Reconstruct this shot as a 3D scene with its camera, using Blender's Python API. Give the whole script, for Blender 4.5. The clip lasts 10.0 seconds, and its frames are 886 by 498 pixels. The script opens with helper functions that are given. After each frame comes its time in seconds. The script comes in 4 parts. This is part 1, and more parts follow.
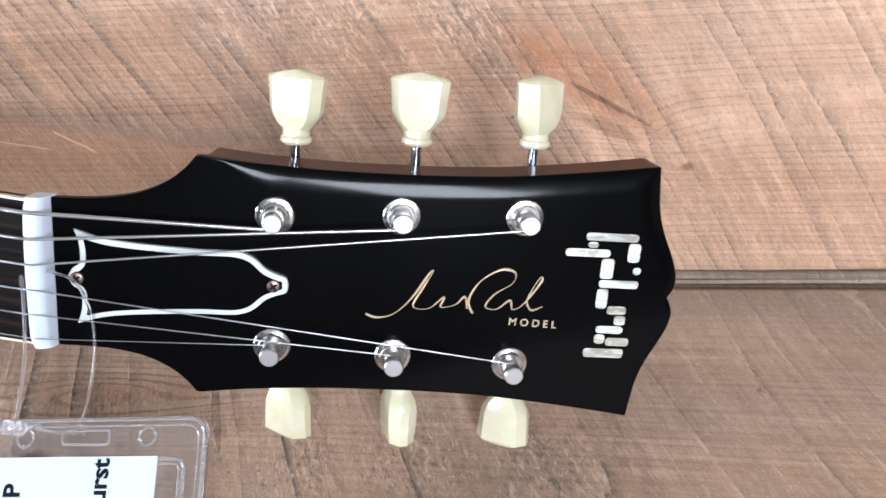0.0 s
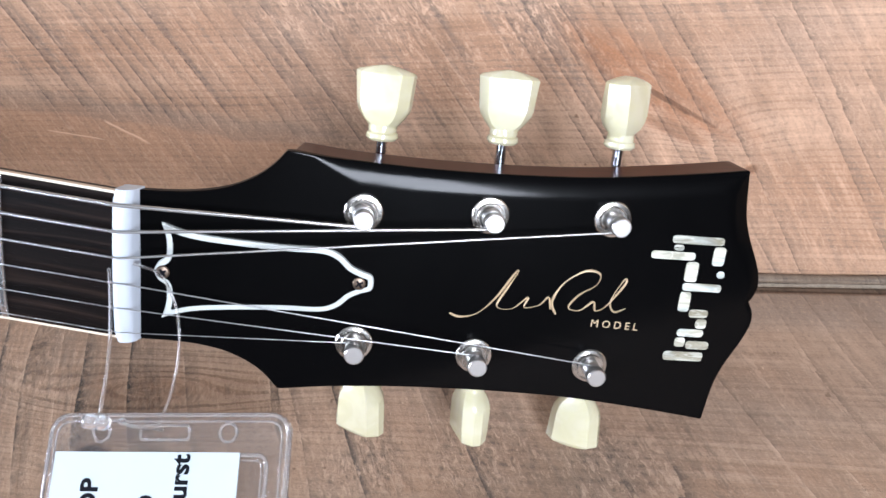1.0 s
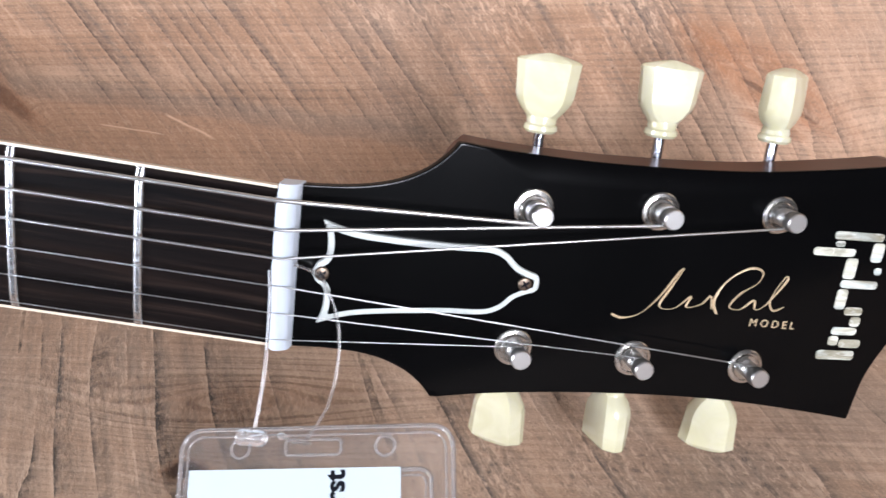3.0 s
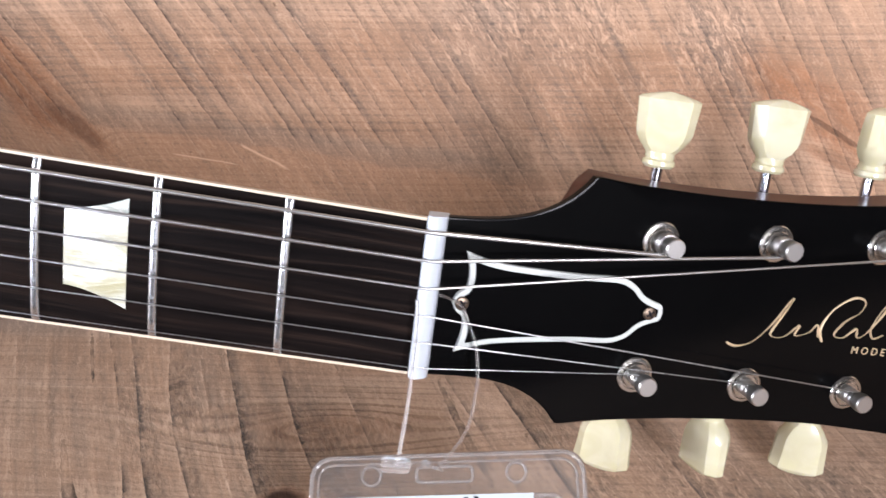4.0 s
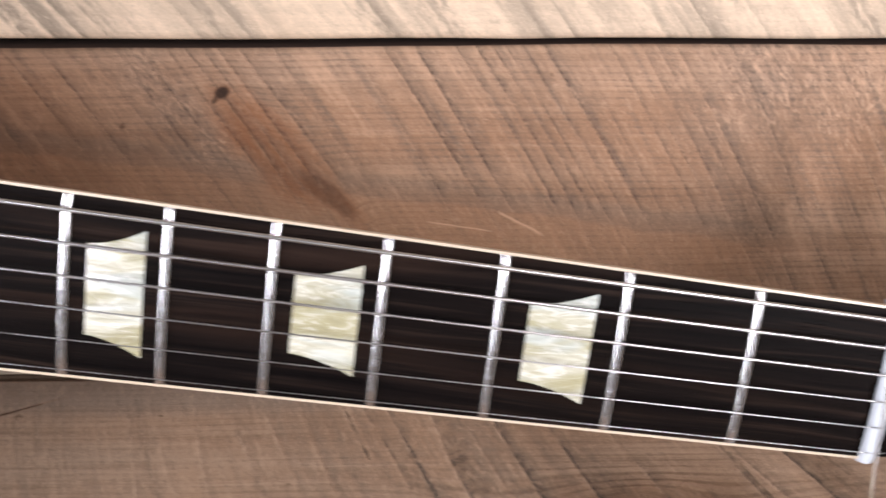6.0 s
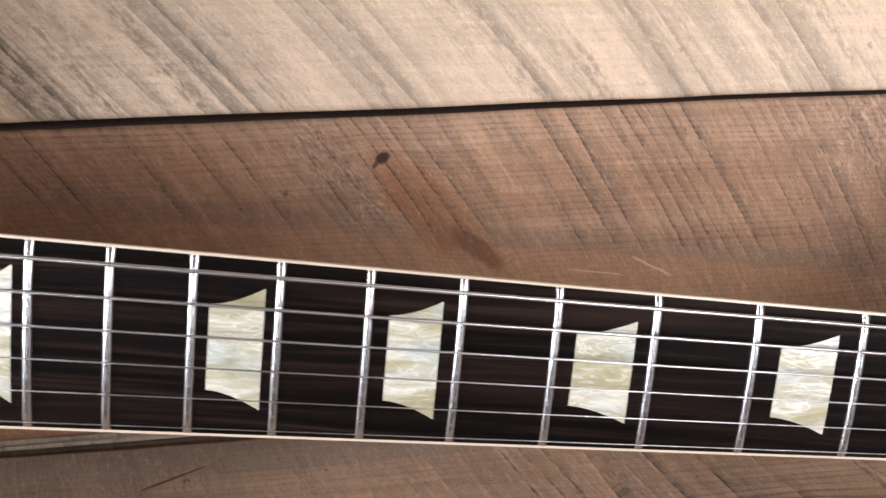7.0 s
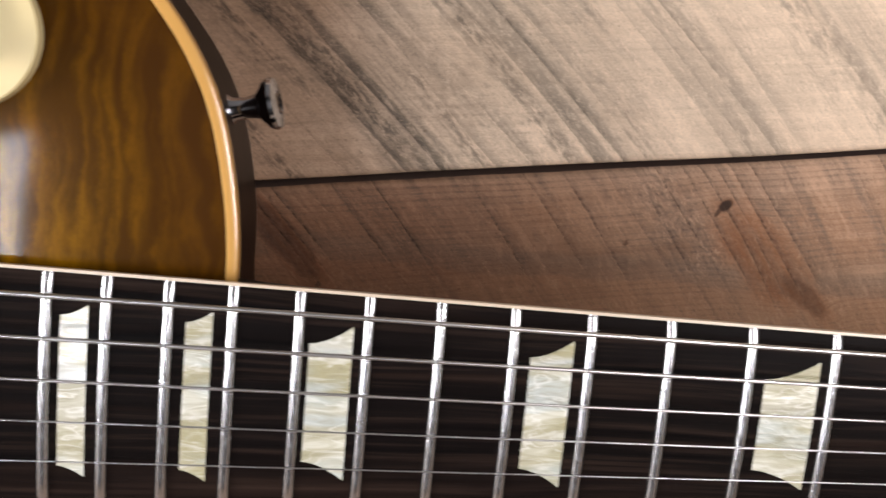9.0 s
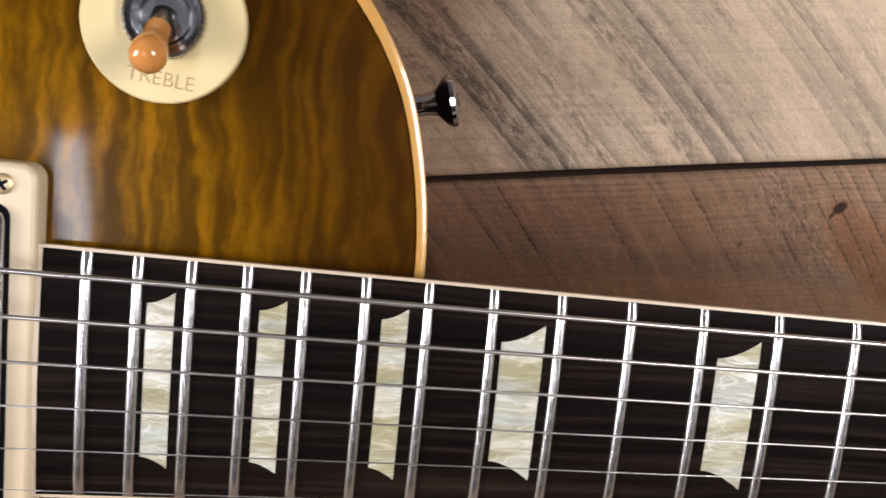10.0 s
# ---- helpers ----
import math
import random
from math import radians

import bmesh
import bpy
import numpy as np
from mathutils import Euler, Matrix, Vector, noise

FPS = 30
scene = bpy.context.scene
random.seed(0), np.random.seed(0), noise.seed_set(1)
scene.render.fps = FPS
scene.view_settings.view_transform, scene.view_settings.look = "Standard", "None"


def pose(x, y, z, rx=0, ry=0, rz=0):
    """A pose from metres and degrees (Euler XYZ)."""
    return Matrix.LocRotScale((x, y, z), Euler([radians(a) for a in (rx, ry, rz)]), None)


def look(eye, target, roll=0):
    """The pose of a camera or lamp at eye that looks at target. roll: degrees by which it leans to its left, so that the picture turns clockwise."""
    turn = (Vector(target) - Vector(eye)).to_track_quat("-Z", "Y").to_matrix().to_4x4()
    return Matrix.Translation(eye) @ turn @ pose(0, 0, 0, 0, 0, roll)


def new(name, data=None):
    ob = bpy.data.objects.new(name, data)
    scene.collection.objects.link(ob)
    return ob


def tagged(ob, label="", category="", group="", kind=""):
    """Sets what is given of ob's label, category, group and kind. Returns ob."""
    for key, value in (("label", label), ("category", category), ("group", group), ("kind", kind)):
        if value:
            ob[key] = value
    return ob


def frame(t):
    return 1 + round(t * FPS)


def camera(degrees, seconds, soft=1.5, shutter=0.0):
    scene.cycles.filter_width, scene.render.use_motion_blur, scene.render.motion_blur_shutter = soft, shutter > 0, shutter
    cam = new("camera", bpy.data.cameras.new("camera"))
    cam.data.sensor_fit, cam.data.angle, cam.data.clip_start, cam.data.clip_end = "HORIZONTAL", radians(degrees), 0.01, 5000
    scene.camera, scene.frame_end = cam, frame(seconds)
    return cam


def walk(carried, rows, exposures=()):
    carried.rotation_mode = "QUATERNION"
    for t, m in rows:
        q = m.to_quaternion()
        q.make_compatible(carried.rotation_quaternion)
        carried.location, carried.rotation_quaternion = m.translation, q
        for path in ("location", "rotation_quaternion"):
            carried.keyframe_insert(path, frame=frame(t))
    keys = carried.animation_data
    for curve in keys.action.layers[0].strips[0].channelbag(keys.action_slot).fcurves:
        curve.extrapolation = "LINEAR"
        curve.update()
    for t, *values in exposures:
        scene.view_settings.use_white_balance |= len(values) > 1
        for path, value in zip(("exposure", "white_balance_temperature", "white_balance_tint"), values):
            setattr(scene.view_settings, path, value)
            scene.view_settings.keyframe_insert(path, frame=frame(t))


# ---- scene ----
# The place seen from the guitar: x along the neck to the headstock, y away from the viewer, z towards the bass side.
# SEAT turns that into the bench's upright world, with the nut above the origin.
SEAT = Matrix(((0.99044, -0.00355, 0.13793, 0.0), (-0.04767, 0.92931, 0.36622, 0.0), (-0.12948, -0.3693, 0.92025, 0.5472), (0, 0, 0, 1)))
cam = camera(55.0, 10.0, 1.5, 0.4)
# The clip darkens and warms a little on its way.
EXPOSURE = [(0.0, -0.18, 5900, 12), (2.0, -0.22, 5950, 12), (3.5, -0.25, 6250, 16), (5.5, -0.5, 6750, 19), (7.5, -0.8, 6850, 18), (8.0, -0.68, 6900, 18), (8.5, -0.68, 6950, 18), (9.0, -0.84, 7050, 18), (10.0, -0.97, 7150, 18)]
PATH = [
    (0, (0.15035, -0.19505, 0.08288), (-0.1879, 1.6899, -0.4939), 4.691),
    (0.5, (0.13532, -0.19576, 0.08160), (-0.1935, 1.6874, -0.5064), 5.342),
    (1, (0.12354, -0.19821, 0.08139), (-0.1951, 1.6865, -0.5071), 5.919),
    (1.5, (0.11052, -0.19944, 0.08132), (-0.1897, 1.6909, -0.4987), 6.257),
    (2, (0.09585, -0.20019, 0.07648), (-0.1647, 1.7004, -0.4891), 6.221),
    (2.2, (0.08945, -0.19779, 0.07290), (-0.1516, 1.7063, -0.4894), 6.239),
    (3.3, (0.04216, -0.19622, 0.06770), (-0.0894, 1.7181, -0.4963), 7.243),
    (3.5, (0.02960, -0.19946, 0.06818), (-0.0880, 1.7211, -0.4774), 7.449),
    (4, (0.01431, -0.20650, 0.06669), (-0.0655, 1.7302, -0.4259), 7.653),
    (4.5, (-0.02236, -0.20422, 0.06807), (-0.0337, 1.7436, -0.3856), 7.665),
    (5, (-0.05599, -0.20430, 0.06630), (-0.0287, 1.7470, -0.3716), 7.451),
    (5.5, (-0.08881, -0.20370, 0.06942), (-0.0309, 1.7501, -0.3542), 7.501),
    (6, (-0.12471, -0.20618, 0.06650), (-0.0383, 1.7472, -0.3539), 7.542),
    (6.2, (-0.15195, -0.20929, 0.06632), (-0.0464, 1.7452, -0.3445), 7.294),
    (7.3, (-0.23722, -0.22017, 0.06803), (0.0219, 1.7371, -0.2513), 5.182),
    (7.5, (-0.25484, -0.21620, 0.06647), (-0.0135, 1.7442, -0.2477), 5.249),
    (8, (-0.29643, -0.20769, 0.06559), (-0.0668, 1.7548, -0.2440), 4.901),
    (8.5, (-0.32737, -0.19726, 0.06854), (-0.0690, 1.7631, -0.2316), 4.669),
    (9, (-0.35829, -0.18871, 0.06783), (-0.0814, 1.7696, -0.2292), 5.307),
    (9.5, (-0.38389, -0.18236, 0.06522), (-0.1107, 1.7770, -0.2287), 5.639),
    (10, (-0.40039, -0.18236, 0.06311), (-0.1324, 1.7772, -0.2339), 5.814),
]
walk(cam, [(t, SEAT @ look(eye, target, roll)) for t, eye, target, roll in PATH], EXPOSURE)

# ---- light ----
world = bpy.data.worlds.new("sky")
scene.world = world
world.use_nodes = True
wn = world.node_tree
sky = wn.nodes.new("ShaderNodeTexSky")
sky.sky_type, sky.sun_disc = "NISHITA", False
sky.sun_elevation, sky.sun_rotation = radians(35), radians(150)
wn.links.new(sky.outputs["Color"], wn.nodes["Background"].inputs["Color"])
wn.nodes["Background"].inputs["Strength"].default_value = 0.1


def window_lamp(name, place, target, size_x, size_y, watts, colour):
    data = bpy.data.lights.new(name, "AREA")
    data.shape, data.size, data.size_y, data.energy, data.color = "RECTANGLE", size_x, size_y, watts, colour
    ob = new(name, data)
    ob.matrix_world = look(place, target)
    return ob


window_lamp("west_window_light", (-2.46, -1.0, 1.15), (0.0, 0.0, 0.6), 1.1, 1.05, 145.0, (0.96, 0.98, 1.0))
window_lamp("south_window_light", (0.72, -1.29, 1.19), (0.15, 0.0, 0.6), 0.32, 0.76, 48.0, (0.95, 0.97, 1.0))
window_lamp("small_pane_light", (-0.77, -1.29, 1.0), (-0.3, 0.0, 0.62), 0.07, 0.46, 10.0, (0.8, 0.9, 1.0))

# ---- materials ----


class Nodes:
    """Short ways to wire a node material."""

    def __init__(self, name):
        self.mat = bpy.data.materials.new(name)
        self.mat.use_nodes = True
        self.tree = self.mat.node_tree
        self.shader = self.tree.nodes["Principled BSDF"]
        self.coords = self.tree.nodes.new("ShaderNodeTexCoord").outputs["Object"]

    def put(self, socket, value):
        if isinstance(value, bpy.types.NodeSocket):
            self.tree.links.new(value, socket)
        elif isinstance(value, (tuple, list)) and len(value) == 3 and socket.type == "RGBA":
            socket.default_value = (*value, 1.0)
        else:
            socket.default_value = value

    def set(self, **values):
        for key, value in values.items():
            self.put(self.shader.inputs[key.replace("_", " ")], value)
        return self

    def math(self, op, a, b=0.0, c=0.0, clamp=False):
        n = self.tree.nodes.new("ShaderNodeMath")
        n.operation, n.use_clamp = op, clamp
        for socket, value in zip(n.inputs, (a, b, c)):
            self.put(socket, value)
        return n.outputs[0]

    def add(self, a, b):
        return self.math("ADD", a, b)

    def mul(self, a, b):
        return self.math("MULTIPLY", a, b)

    def step(self, value, lo, hi, out_lo=0.0, out_hi=1.0):
        n = self.tree.nodes.new("ShaderNodeMapRange")
        n.interpolation_type = "SMOOTHSTEP"
        for socket, v in zip(n.inputs, (value, lo, hi, out_lo, out_hi)):
            self.put(socket, v)
        return n.outputs[0]

    def scale(self, vector, scale=(1, 1, 1), loc=(0, 0, 0), rot=(0, 0, 0)):
        n = self.tree.nodes.new("ShaderNodeMapping")
        self.put(n.inputs["Vector"], vector)
        n.inputs["Scale"].default_value, n.inputs["Location"].default_value, n.inputs["Rotation"].default_value = scale, loc, rot
        return n.outputs[0]

    def noise(self, vector, scale=1.0, detail=3.0, rough=0.55, distort=0.0):
        n = self.tree.nodes.new("ShaderNodeTexNoise")
        self.put(n.inputs["Vector"], vector)
        n.inputs["Scale"].default_value, n.inputs["Detail"].default_value = scale, detail
        n.inputs["Roughness"].default_value, n.inputs["Distortion"].default_value = rough, distort
        return n.outputs["Fac"]

    def white(self, value):
        n = self.tree.nodes.new("ShaderNodeTexWhiteNoise")
        n.noise_dimensions = "1D"
        self.put(n.inputs["W"], value)
        return n.outputs["Value"]

    def split(self, vector):
        n = self.tree.nodes.new("ShaderNodeSeparateXYZ")
        self.put(n.inputs[0], vector)
        return n.outputs

    def join(self, x, y, z=0.0):
        n = self.tree.nodes.new("ShaderNodeCombineXYZ")
        for socket, v in zip(n.inputs, (x, y, z)):
            self.put(socket, v)
        return n.outputs[0]

    def mix(self, fac, a, b, blend="MIX"):
        n = self.tree.nodes.new("ShaderNodeMix")
        n.data_type, n.blend_type = "RGBA", blend
        self.put(n.inputs["Factor"], fac)
        self.put(n.inputs[6], a)
        self.put(n.inputs[7], b)
        return n.outputs[2]

    def ramp(self, fac, *stops):
        n = self.tree.nodes.new("ShaderNodeValToRGB")
        self.put(n.inputs[0], fac)
        while len(n.color_ramp.elements) < len(stops):
            n.color_ramp.elements.new(0.5)
        for e, (at, colour) in zip(n.color_ramp.elements, stops):
            e.position, e.color = at, (*colour, 1.0)
        return n.outputs[0]

    def bump(self, height, distance, strength=1.0):
        n = self.tree.nodes.new("ShaderNodeBump")
        n.inputs["Distance"].default_value, n.inputs["Strength"].default_value = distance, strength
        self.put(n.inputs["Height"], height)
        self.put(self.shader.inputs["Normal"], n.outputs[0])
        return self


def sawn_plank(name, pale, warm, grey, angle, seed, teeth=120.0, bow=0.0, ring=0.0026, ring_depth=0.5, band=0.6, line_dark=0.8, cluster=0.4, gate=(0.3, 0.56), mottle=0.5, fuzz_amount=0.5, spread=1.0, bend=1.0, deep=0.45, haze=0.2, dirty=0.6, flecks=0.15, scuff=0.3, bunch=17.0,
               torn_at=(), near=None, worn=None, grey_back=None, left_shade=None, right_light=None, rough_at=None, heavy=1.1, edge=12.0, fade=1.6, grainy=0.34, weave=0.32, scratches=(), knots=()):
    """Rough-sawn softwood: growth rings along x, slanting blade marks, weathered patches,
    knots as (x, y, half length, half width, slant, dark, pull, stain)."""
    m = Nodes(name)
    p = m.scale(m.coords, loc=(seed * 1.37, 0, seed * 0.71))
    x, y, _ = m.split(m.coords)
    slow = m.noise(m.scale(p, (5, 16, 5)), 1.0, 2.0)
    grit = m.noise(m.scale(p, (420, 420, 420)), 1.0, 3.0, 0.7)
    # growth rings, pushed aside by the knots
    level = m.add(y, m.mul(m.add(slow, -0.5), 0.007))
    core, halo, swirl = 0.0, 0.0, 0.0
    blot = m.add(m.mul(m.add(m.noise(p, 170.0, 3.0), -0.5), 0.6), m.mul(m.add(m.noise(p, 48.0, 2.0), -0.5), 0.9))
    for kx, ky, a, b, slant, dark, pull, stain in knots:
        c, s = math.cos(radians(slant)), math.sin(radians(slant))
        dx, dy = m.add(x, -kx), m.add(y, -ky)
        along = m.math("MULTIPLY", m.add(m.mul(dx, c), m.mul(dy, s)), 1.0 / a)
        across = m.math("MULTIPLY", m.add(m.mul(dy, c), m.mul(dx, -s)), 1.0 / b)
        far = m.math("SQRT", m.add(m.mul(along, along), m.mul(across, across)))
        swell = m.math("EXPONENT", m.mul(m.mul(far, far), -spread))
        level = m.add(level, m.mul(m.mul(swell, bend), m.add(m.mul(m.add(far, m.mul(blot, 0.2)), b * pull), m.mul(dy, -1.0))))
        far = m.add(far, blot)
        swirl = m.math("MAXIMUM", swirl, m.mul(swell, pull))
        core = m.math("MAXIMUM", core, m.mul(m.step(far, 1.15, 0.55), dark))
        vein = m.step(m.noise(m.join(m.mul(along, 1.4), m.mul(across, 3.0), kx * 50.0), 1.0, 4.0, 0.6), 0.3, 0.7, 0.5, 1.0)
        halo = m.math("MAXIMUM", halo, m.mul(m.mul(m.step(far, 1.5, 0.6), vein), stain))
    uneven = m.mul(m.noise(m.join(m.mul(x, 3.0), m.mul(level, 120.0), seed + 61.0), 1.0, 2.0), 5.0)
    wave = m.math("SINE", m.add(m.add(m.mul(level, 2 * math.pi / ring), uneven), m.mul(grit, 1.3)))
    rings = m.mul(m.step(wave, 0.1, 1.0), m.step(m.noise(m.scale(p, (14, 90, 14)), 1.0, 3.0), 0.3, 0.65, 0.1, 1.0))
    stitch = m.step(m.add(wave, m.mul(m.add(grit, -0.5), 2.4)), -0.5, 0.5, 0.45, 1.0)
    if ring_depth > 0.65:
        rings = m.mul(rings, m.add(0.24, m.mul(swirl, 0.76)))
    fibre = m.noise(m.scale(m.join(x, level, seed), (14, 800, 1)), 1.0, 4.0, 0.65)
    # blade marks: each has a sharp edge and fades to the other side
    c, s = math.cos(radians(angle)), math.sin(radians(angle))
    across = m.add(m.add(m.mul(x, s), m.mul(y, c)), m.mul(m.mul(y, y), bow))
    along = m.add(m.mul(x, -c), m.mul(y, s))
    waver = m.add(across, m.mul(m.add(m.noise(m.scale(p, (300, 300, 300)), 1.0, 2.0), -0.5), 0.0009))
    q = m.add(m.mul(waver, teeth), m.mul(m.noise(m.join(m.mul(across, 26.0), m.mul(along, 2.0), seed + 3.0), 1.0, 3.0), 4.5))
    rise, number = m.math("FRACT", q), m.math("FLOOR", q)
    fall = m.math("SUBTRACT", 1.0, rise)
    chance = m.white(m.add(number, seed * 7.0))
    wide = m.noise(m.join(m.mul(number, 0.61), m.mul(along, 13.0), seed + 2.0), 1.0, 3.0, 0.55)
    broken = m.noise(m.join(m.mul(number, 0.37), m.mul(along, 40.0), seed), 1.0, 4.0, 0.65)
    crowd = m.step(m.noise(m.join(m.mul(across, bunch), m.mul(along, 2.0), seed + 41.0), 1.0, 3.0, 0.6), 0.4, 0.6)
    gather = m.add(m.mul(crowd, cluster), 1.0 - cluster)
    mark = m.mul(m.mul(m.step(chance, 0.05, 0.65), m.step(wide, *gate)), gather)
    if worn:
        lower = m.add(m.add(y, m.mul(x, 0.145)), m.mul(m.add(m.noise(m.scale(p, (16, 10, 16)), 1.0, 3.0), -0.5), 0.016))
        plane = m.mul(m.step(lower, worn[0], worn[1]), m.step(x, 0.06, 0.0))
        lip = m.mul(m.mul(m.step(lower, worn[0] + 0.004, worn[0]), m.step(lower, worn[1] - 0.003, worn[1])), m.step(x, 0.06, 0.0))
        mark = m.mul(mark, m.add(1.0, m.mul(plane, -0.72)))
    if grey_back:
        back = m.step(m.add(y, m.mul(m.add(slow, -0.5), 0.016)), grey_back[0], grey_back[1])
    if near:
        mark = m.mul(mark, m.mul(m.step(y, near[0], near[1], 0.6, 1.0), m.step(y, near[3], near[2], 0.5, 1.0)))
    if rough_at:
        gone = m.step(m.add(x, m.mul(m.add(m.noise(p, 14.0, 2.0), -0.5), 0.08)), rough_at[0], rough_at[1], 0.12, 1.0)
        mark = m.mul(mark, m.mul(gone, m.step(x, rough_at[3], rough_at[2], 0.3, 1.0)))
    nick = m.step(m.noise(m.join(m.mul(number, 0.83), m.mul(along, 210.0), seed + 5.0), 1.0, 2.0, 0.6), 0.36, 0.52, 0.25, 1.0)
    tooth = nick if heavy > 2.0 else m.mul(stitch, nick)
    line = m.mul(m.mul(m.mul(m.math("POWER", fall, edge), mark), tooth), m.step(broken, 0.36, 0.58, 0.12, 1.0))
    band_soft = m.mul(m.math("POWER", fall, fade), mark)
    fluff = m.noise(m.join(m.mul(across, 520.0), m.mul(along, 170.0), seed), 1.0, 3.0, 0.7)
    dirt = m.mul(band_soft, m.step(m.add(fluff, m.mul(m.add(broken, -0.5), 0.5)), 0.38, 0.66))
    burr = m.mul(m.mul(m.math("POWER", rise, 12.0), m.step(broken, 0.4, 0.6)), m.step(fluff, 0.35, 0.6))
    # softer streaks of the blade between the marks, lighter and darker
    streak = m.add(m.noise(m.join(m.mul(waver, 210.0), m.mul(along, 9.0), seed + 31.0), 1.0, 3.0, 0.6), m.mul(m.noise(m.join(m.mul(waver, 620.0), m.mul(along, 26.0), seed + 7.0), 1.0, 2.0, 0.6), 0.5))
    scuffs = m.mul(m.step(m.noise(m.join(m.mul(waver, 62.0), m.mul(along, 5.0), seed + 17.0), 1.0, 3.0, 0.6), 0.5, 0.66), m.step(m.noise(m.join(m.mul(waver, 420.0), m.mul(along, 120.0), seed + 19.0), 1.0, 4.0, 0.7), 0.42, 0.6))
    beads = m.mul(streak, m.add(0.86, m.mul(rings, min(0.2, ring_depth))))
    # torn fibres
    fuzz = m.noise(m.join(m.mul(waver, 560.0), m.mul(along, 190.0), seed + 23.0), 1.0, 3.0, 0.7, 0.8)
    hair = m.noise(m.join(m.mul(x, 900.0), m.mul(level, 1500.0), seed + 29.0), 1.0, 3.0, 0.7)
    torn = m.mul(m.step(m.noise(m.scale(p, (11, 16, 11)), 1.0, 3.0), 0.56, 0.8), fuzz_amount)
    for tx, ty, r in torn_at:
        dx, dy = m.add(x, -tx), m.add(y, -ty)
        torn = m.math("MAXIMUM", torn, m.step(m.add(m.math("SQRT", m.add(m.mul(dx, dx), m.mul(dy, dy))), m.mul(blot, r * 0.9)), r * 1.2, r * 0.2))
    pits = m.mul(torn, m.step(fuzz, 0.51, 0.62))
    # colour
    base = m.mix(m.step(m.noise(m.scale(p, (4, 26, 4)), 1.0, 3.0), 0.3, 0.7), pale, warm)
    base = m.mix(m.mul(m.step(m.noise(m.scale(p, (6, 9, 6), (7, 0, 2)), 1.0, 4.0), 0.48, 0.75), 0.6), base, grey)
    base = m.mix(m.mul(m.add(fibre, -0.2), 0.45), base, tuple(v * 0.55 for v in warm))
    streaky = m.noise(m.join(m.mul(x, 10.0), m.mul(level, 240.0), seed + 71.0), 1.0, 4.0, 0.65)
    base = m.mix(m.step(streaky, 0.5, 0.72, 0.0, grainy), base, tuple(v * 0.5 for v in warm))
    base = m.mix(m.step(streaky, 0.48, 0.3, 0.0, grainy), base, tuple(min(1.0, v * 1.2) for v in pale))
    base = m.mix(m.mul(rings, ring_depth), base, (warm[0] * 0.4, warm[1] * 0.33, warm[2] * 0.28))
    base = m.mix(m.mul(m.step(beads, 0.62, 1.05), mottle), base, tuple(v * 0.55 for v in grey))
    base = m.mix(m.mul(m.step(beads, 0.62, 0.36), mottle * 0.8), base, tuple(min(1.0, v * 1.12) for v in pale))
    if worn:
        base = m.mix(m.mul(plane, 0.55), base, (warm[0] * 1.06, warm[1] * 0.99, warm[2] * 0.93))
        base = m.mix(m.mul(lip, 0.4), base, tuple(v * 0.72 for v in grey))
    if grey_back:
        base = m.mix(m.mul(back, 0.7), base, grey)
        scuffs = m.mul(scuffs, m.add(1.0, m.mul(back, -0.75)))
    base = m.mix(m.mul(m.mul(crowd, m.step(streak, 0.45, 0.95)), haze), base, tuple(v * 0.6 for v in grey))
    base = m.mix(m.mul(halo, 0.9), base, (pale[0] * 0.72, pale[1] * 0.48, pale[2] * 0.33))
    base = m.mix(m.mul(band_soft, band), base, tuple(v * deep for v in grey))
    base = m.mix(m.mul(dirt, dirty), base, tuple(v * 0.3 for v in grey))
    base = m.mix(m.mul(scuffs, scuff), base, tuple(v * 0.34 for v in grey))
    base = m.mix(m.mul(m.mul(m.step(fluff, 0.37, 0.27), m.step(broken, 0.4, 0.6)), flecks), base, tuple(min(1.0, v * 1.35) for v in pale))
    base = m.mix(m.math("MULTIPLY", burr, 0.32 * heavy, clamp=True), base, tuple(min(1.0, v * 1.2) for v in pale))
    base = m.mix(m.math("MULTIPLY", line, line_dark * heavy, clamp=True), base, tuple(v * 0.16 for v in grey))
    base = m.mix(m.mul(torn, 0.2), base, tuple(v * 1.05 for v in grey))
    base = m.mix(m.mul(m.mul(pits, stitch), 0.5), base, tuple(v * 0.3 for v in grey))
    base = m.mix(m.mul(m.mul(torn, m.step(fuzz, 0.48, 0.36)), 0.36), base, tuple(min(1.0, v * 1.45) for v in pale))
    base = m.mix(m.mul(m.step(fuzz, 0.52, 0.66, 0.0, weave), stitch), base, tuple(v * 0.42 for v in grey))
    base = m.mix(m.step(fuzz, 0.46, 0.34, 0.0, weave * 0.8), base, tuple(min(1.0, v * 1.25) for v in pale))
    base = m.mix(m.step(hair, 0.5, 0.72, 0.0, 0.34), base, tuple(v * 0.45 for v in grey))
    base = m.mix(m.step(hair, 0.48, 0.3, 0.0, 0.24), base, tuple(min(1.0, v * 1.3) for v in pale))
    base = m.mix(m.mul(m.step(m.noise(p, 46.0, 4.0, 0.65), 0.5, 0.74), 0.3), base, tuple(v * 0.62 for v in warm))
    base = m.mix(m.mul(m.step(m.noise(p, 190.0, 2.0, 0.5), 0.73, 0.78), 0.7), base, tuple(v * 0.3 for v in warm))
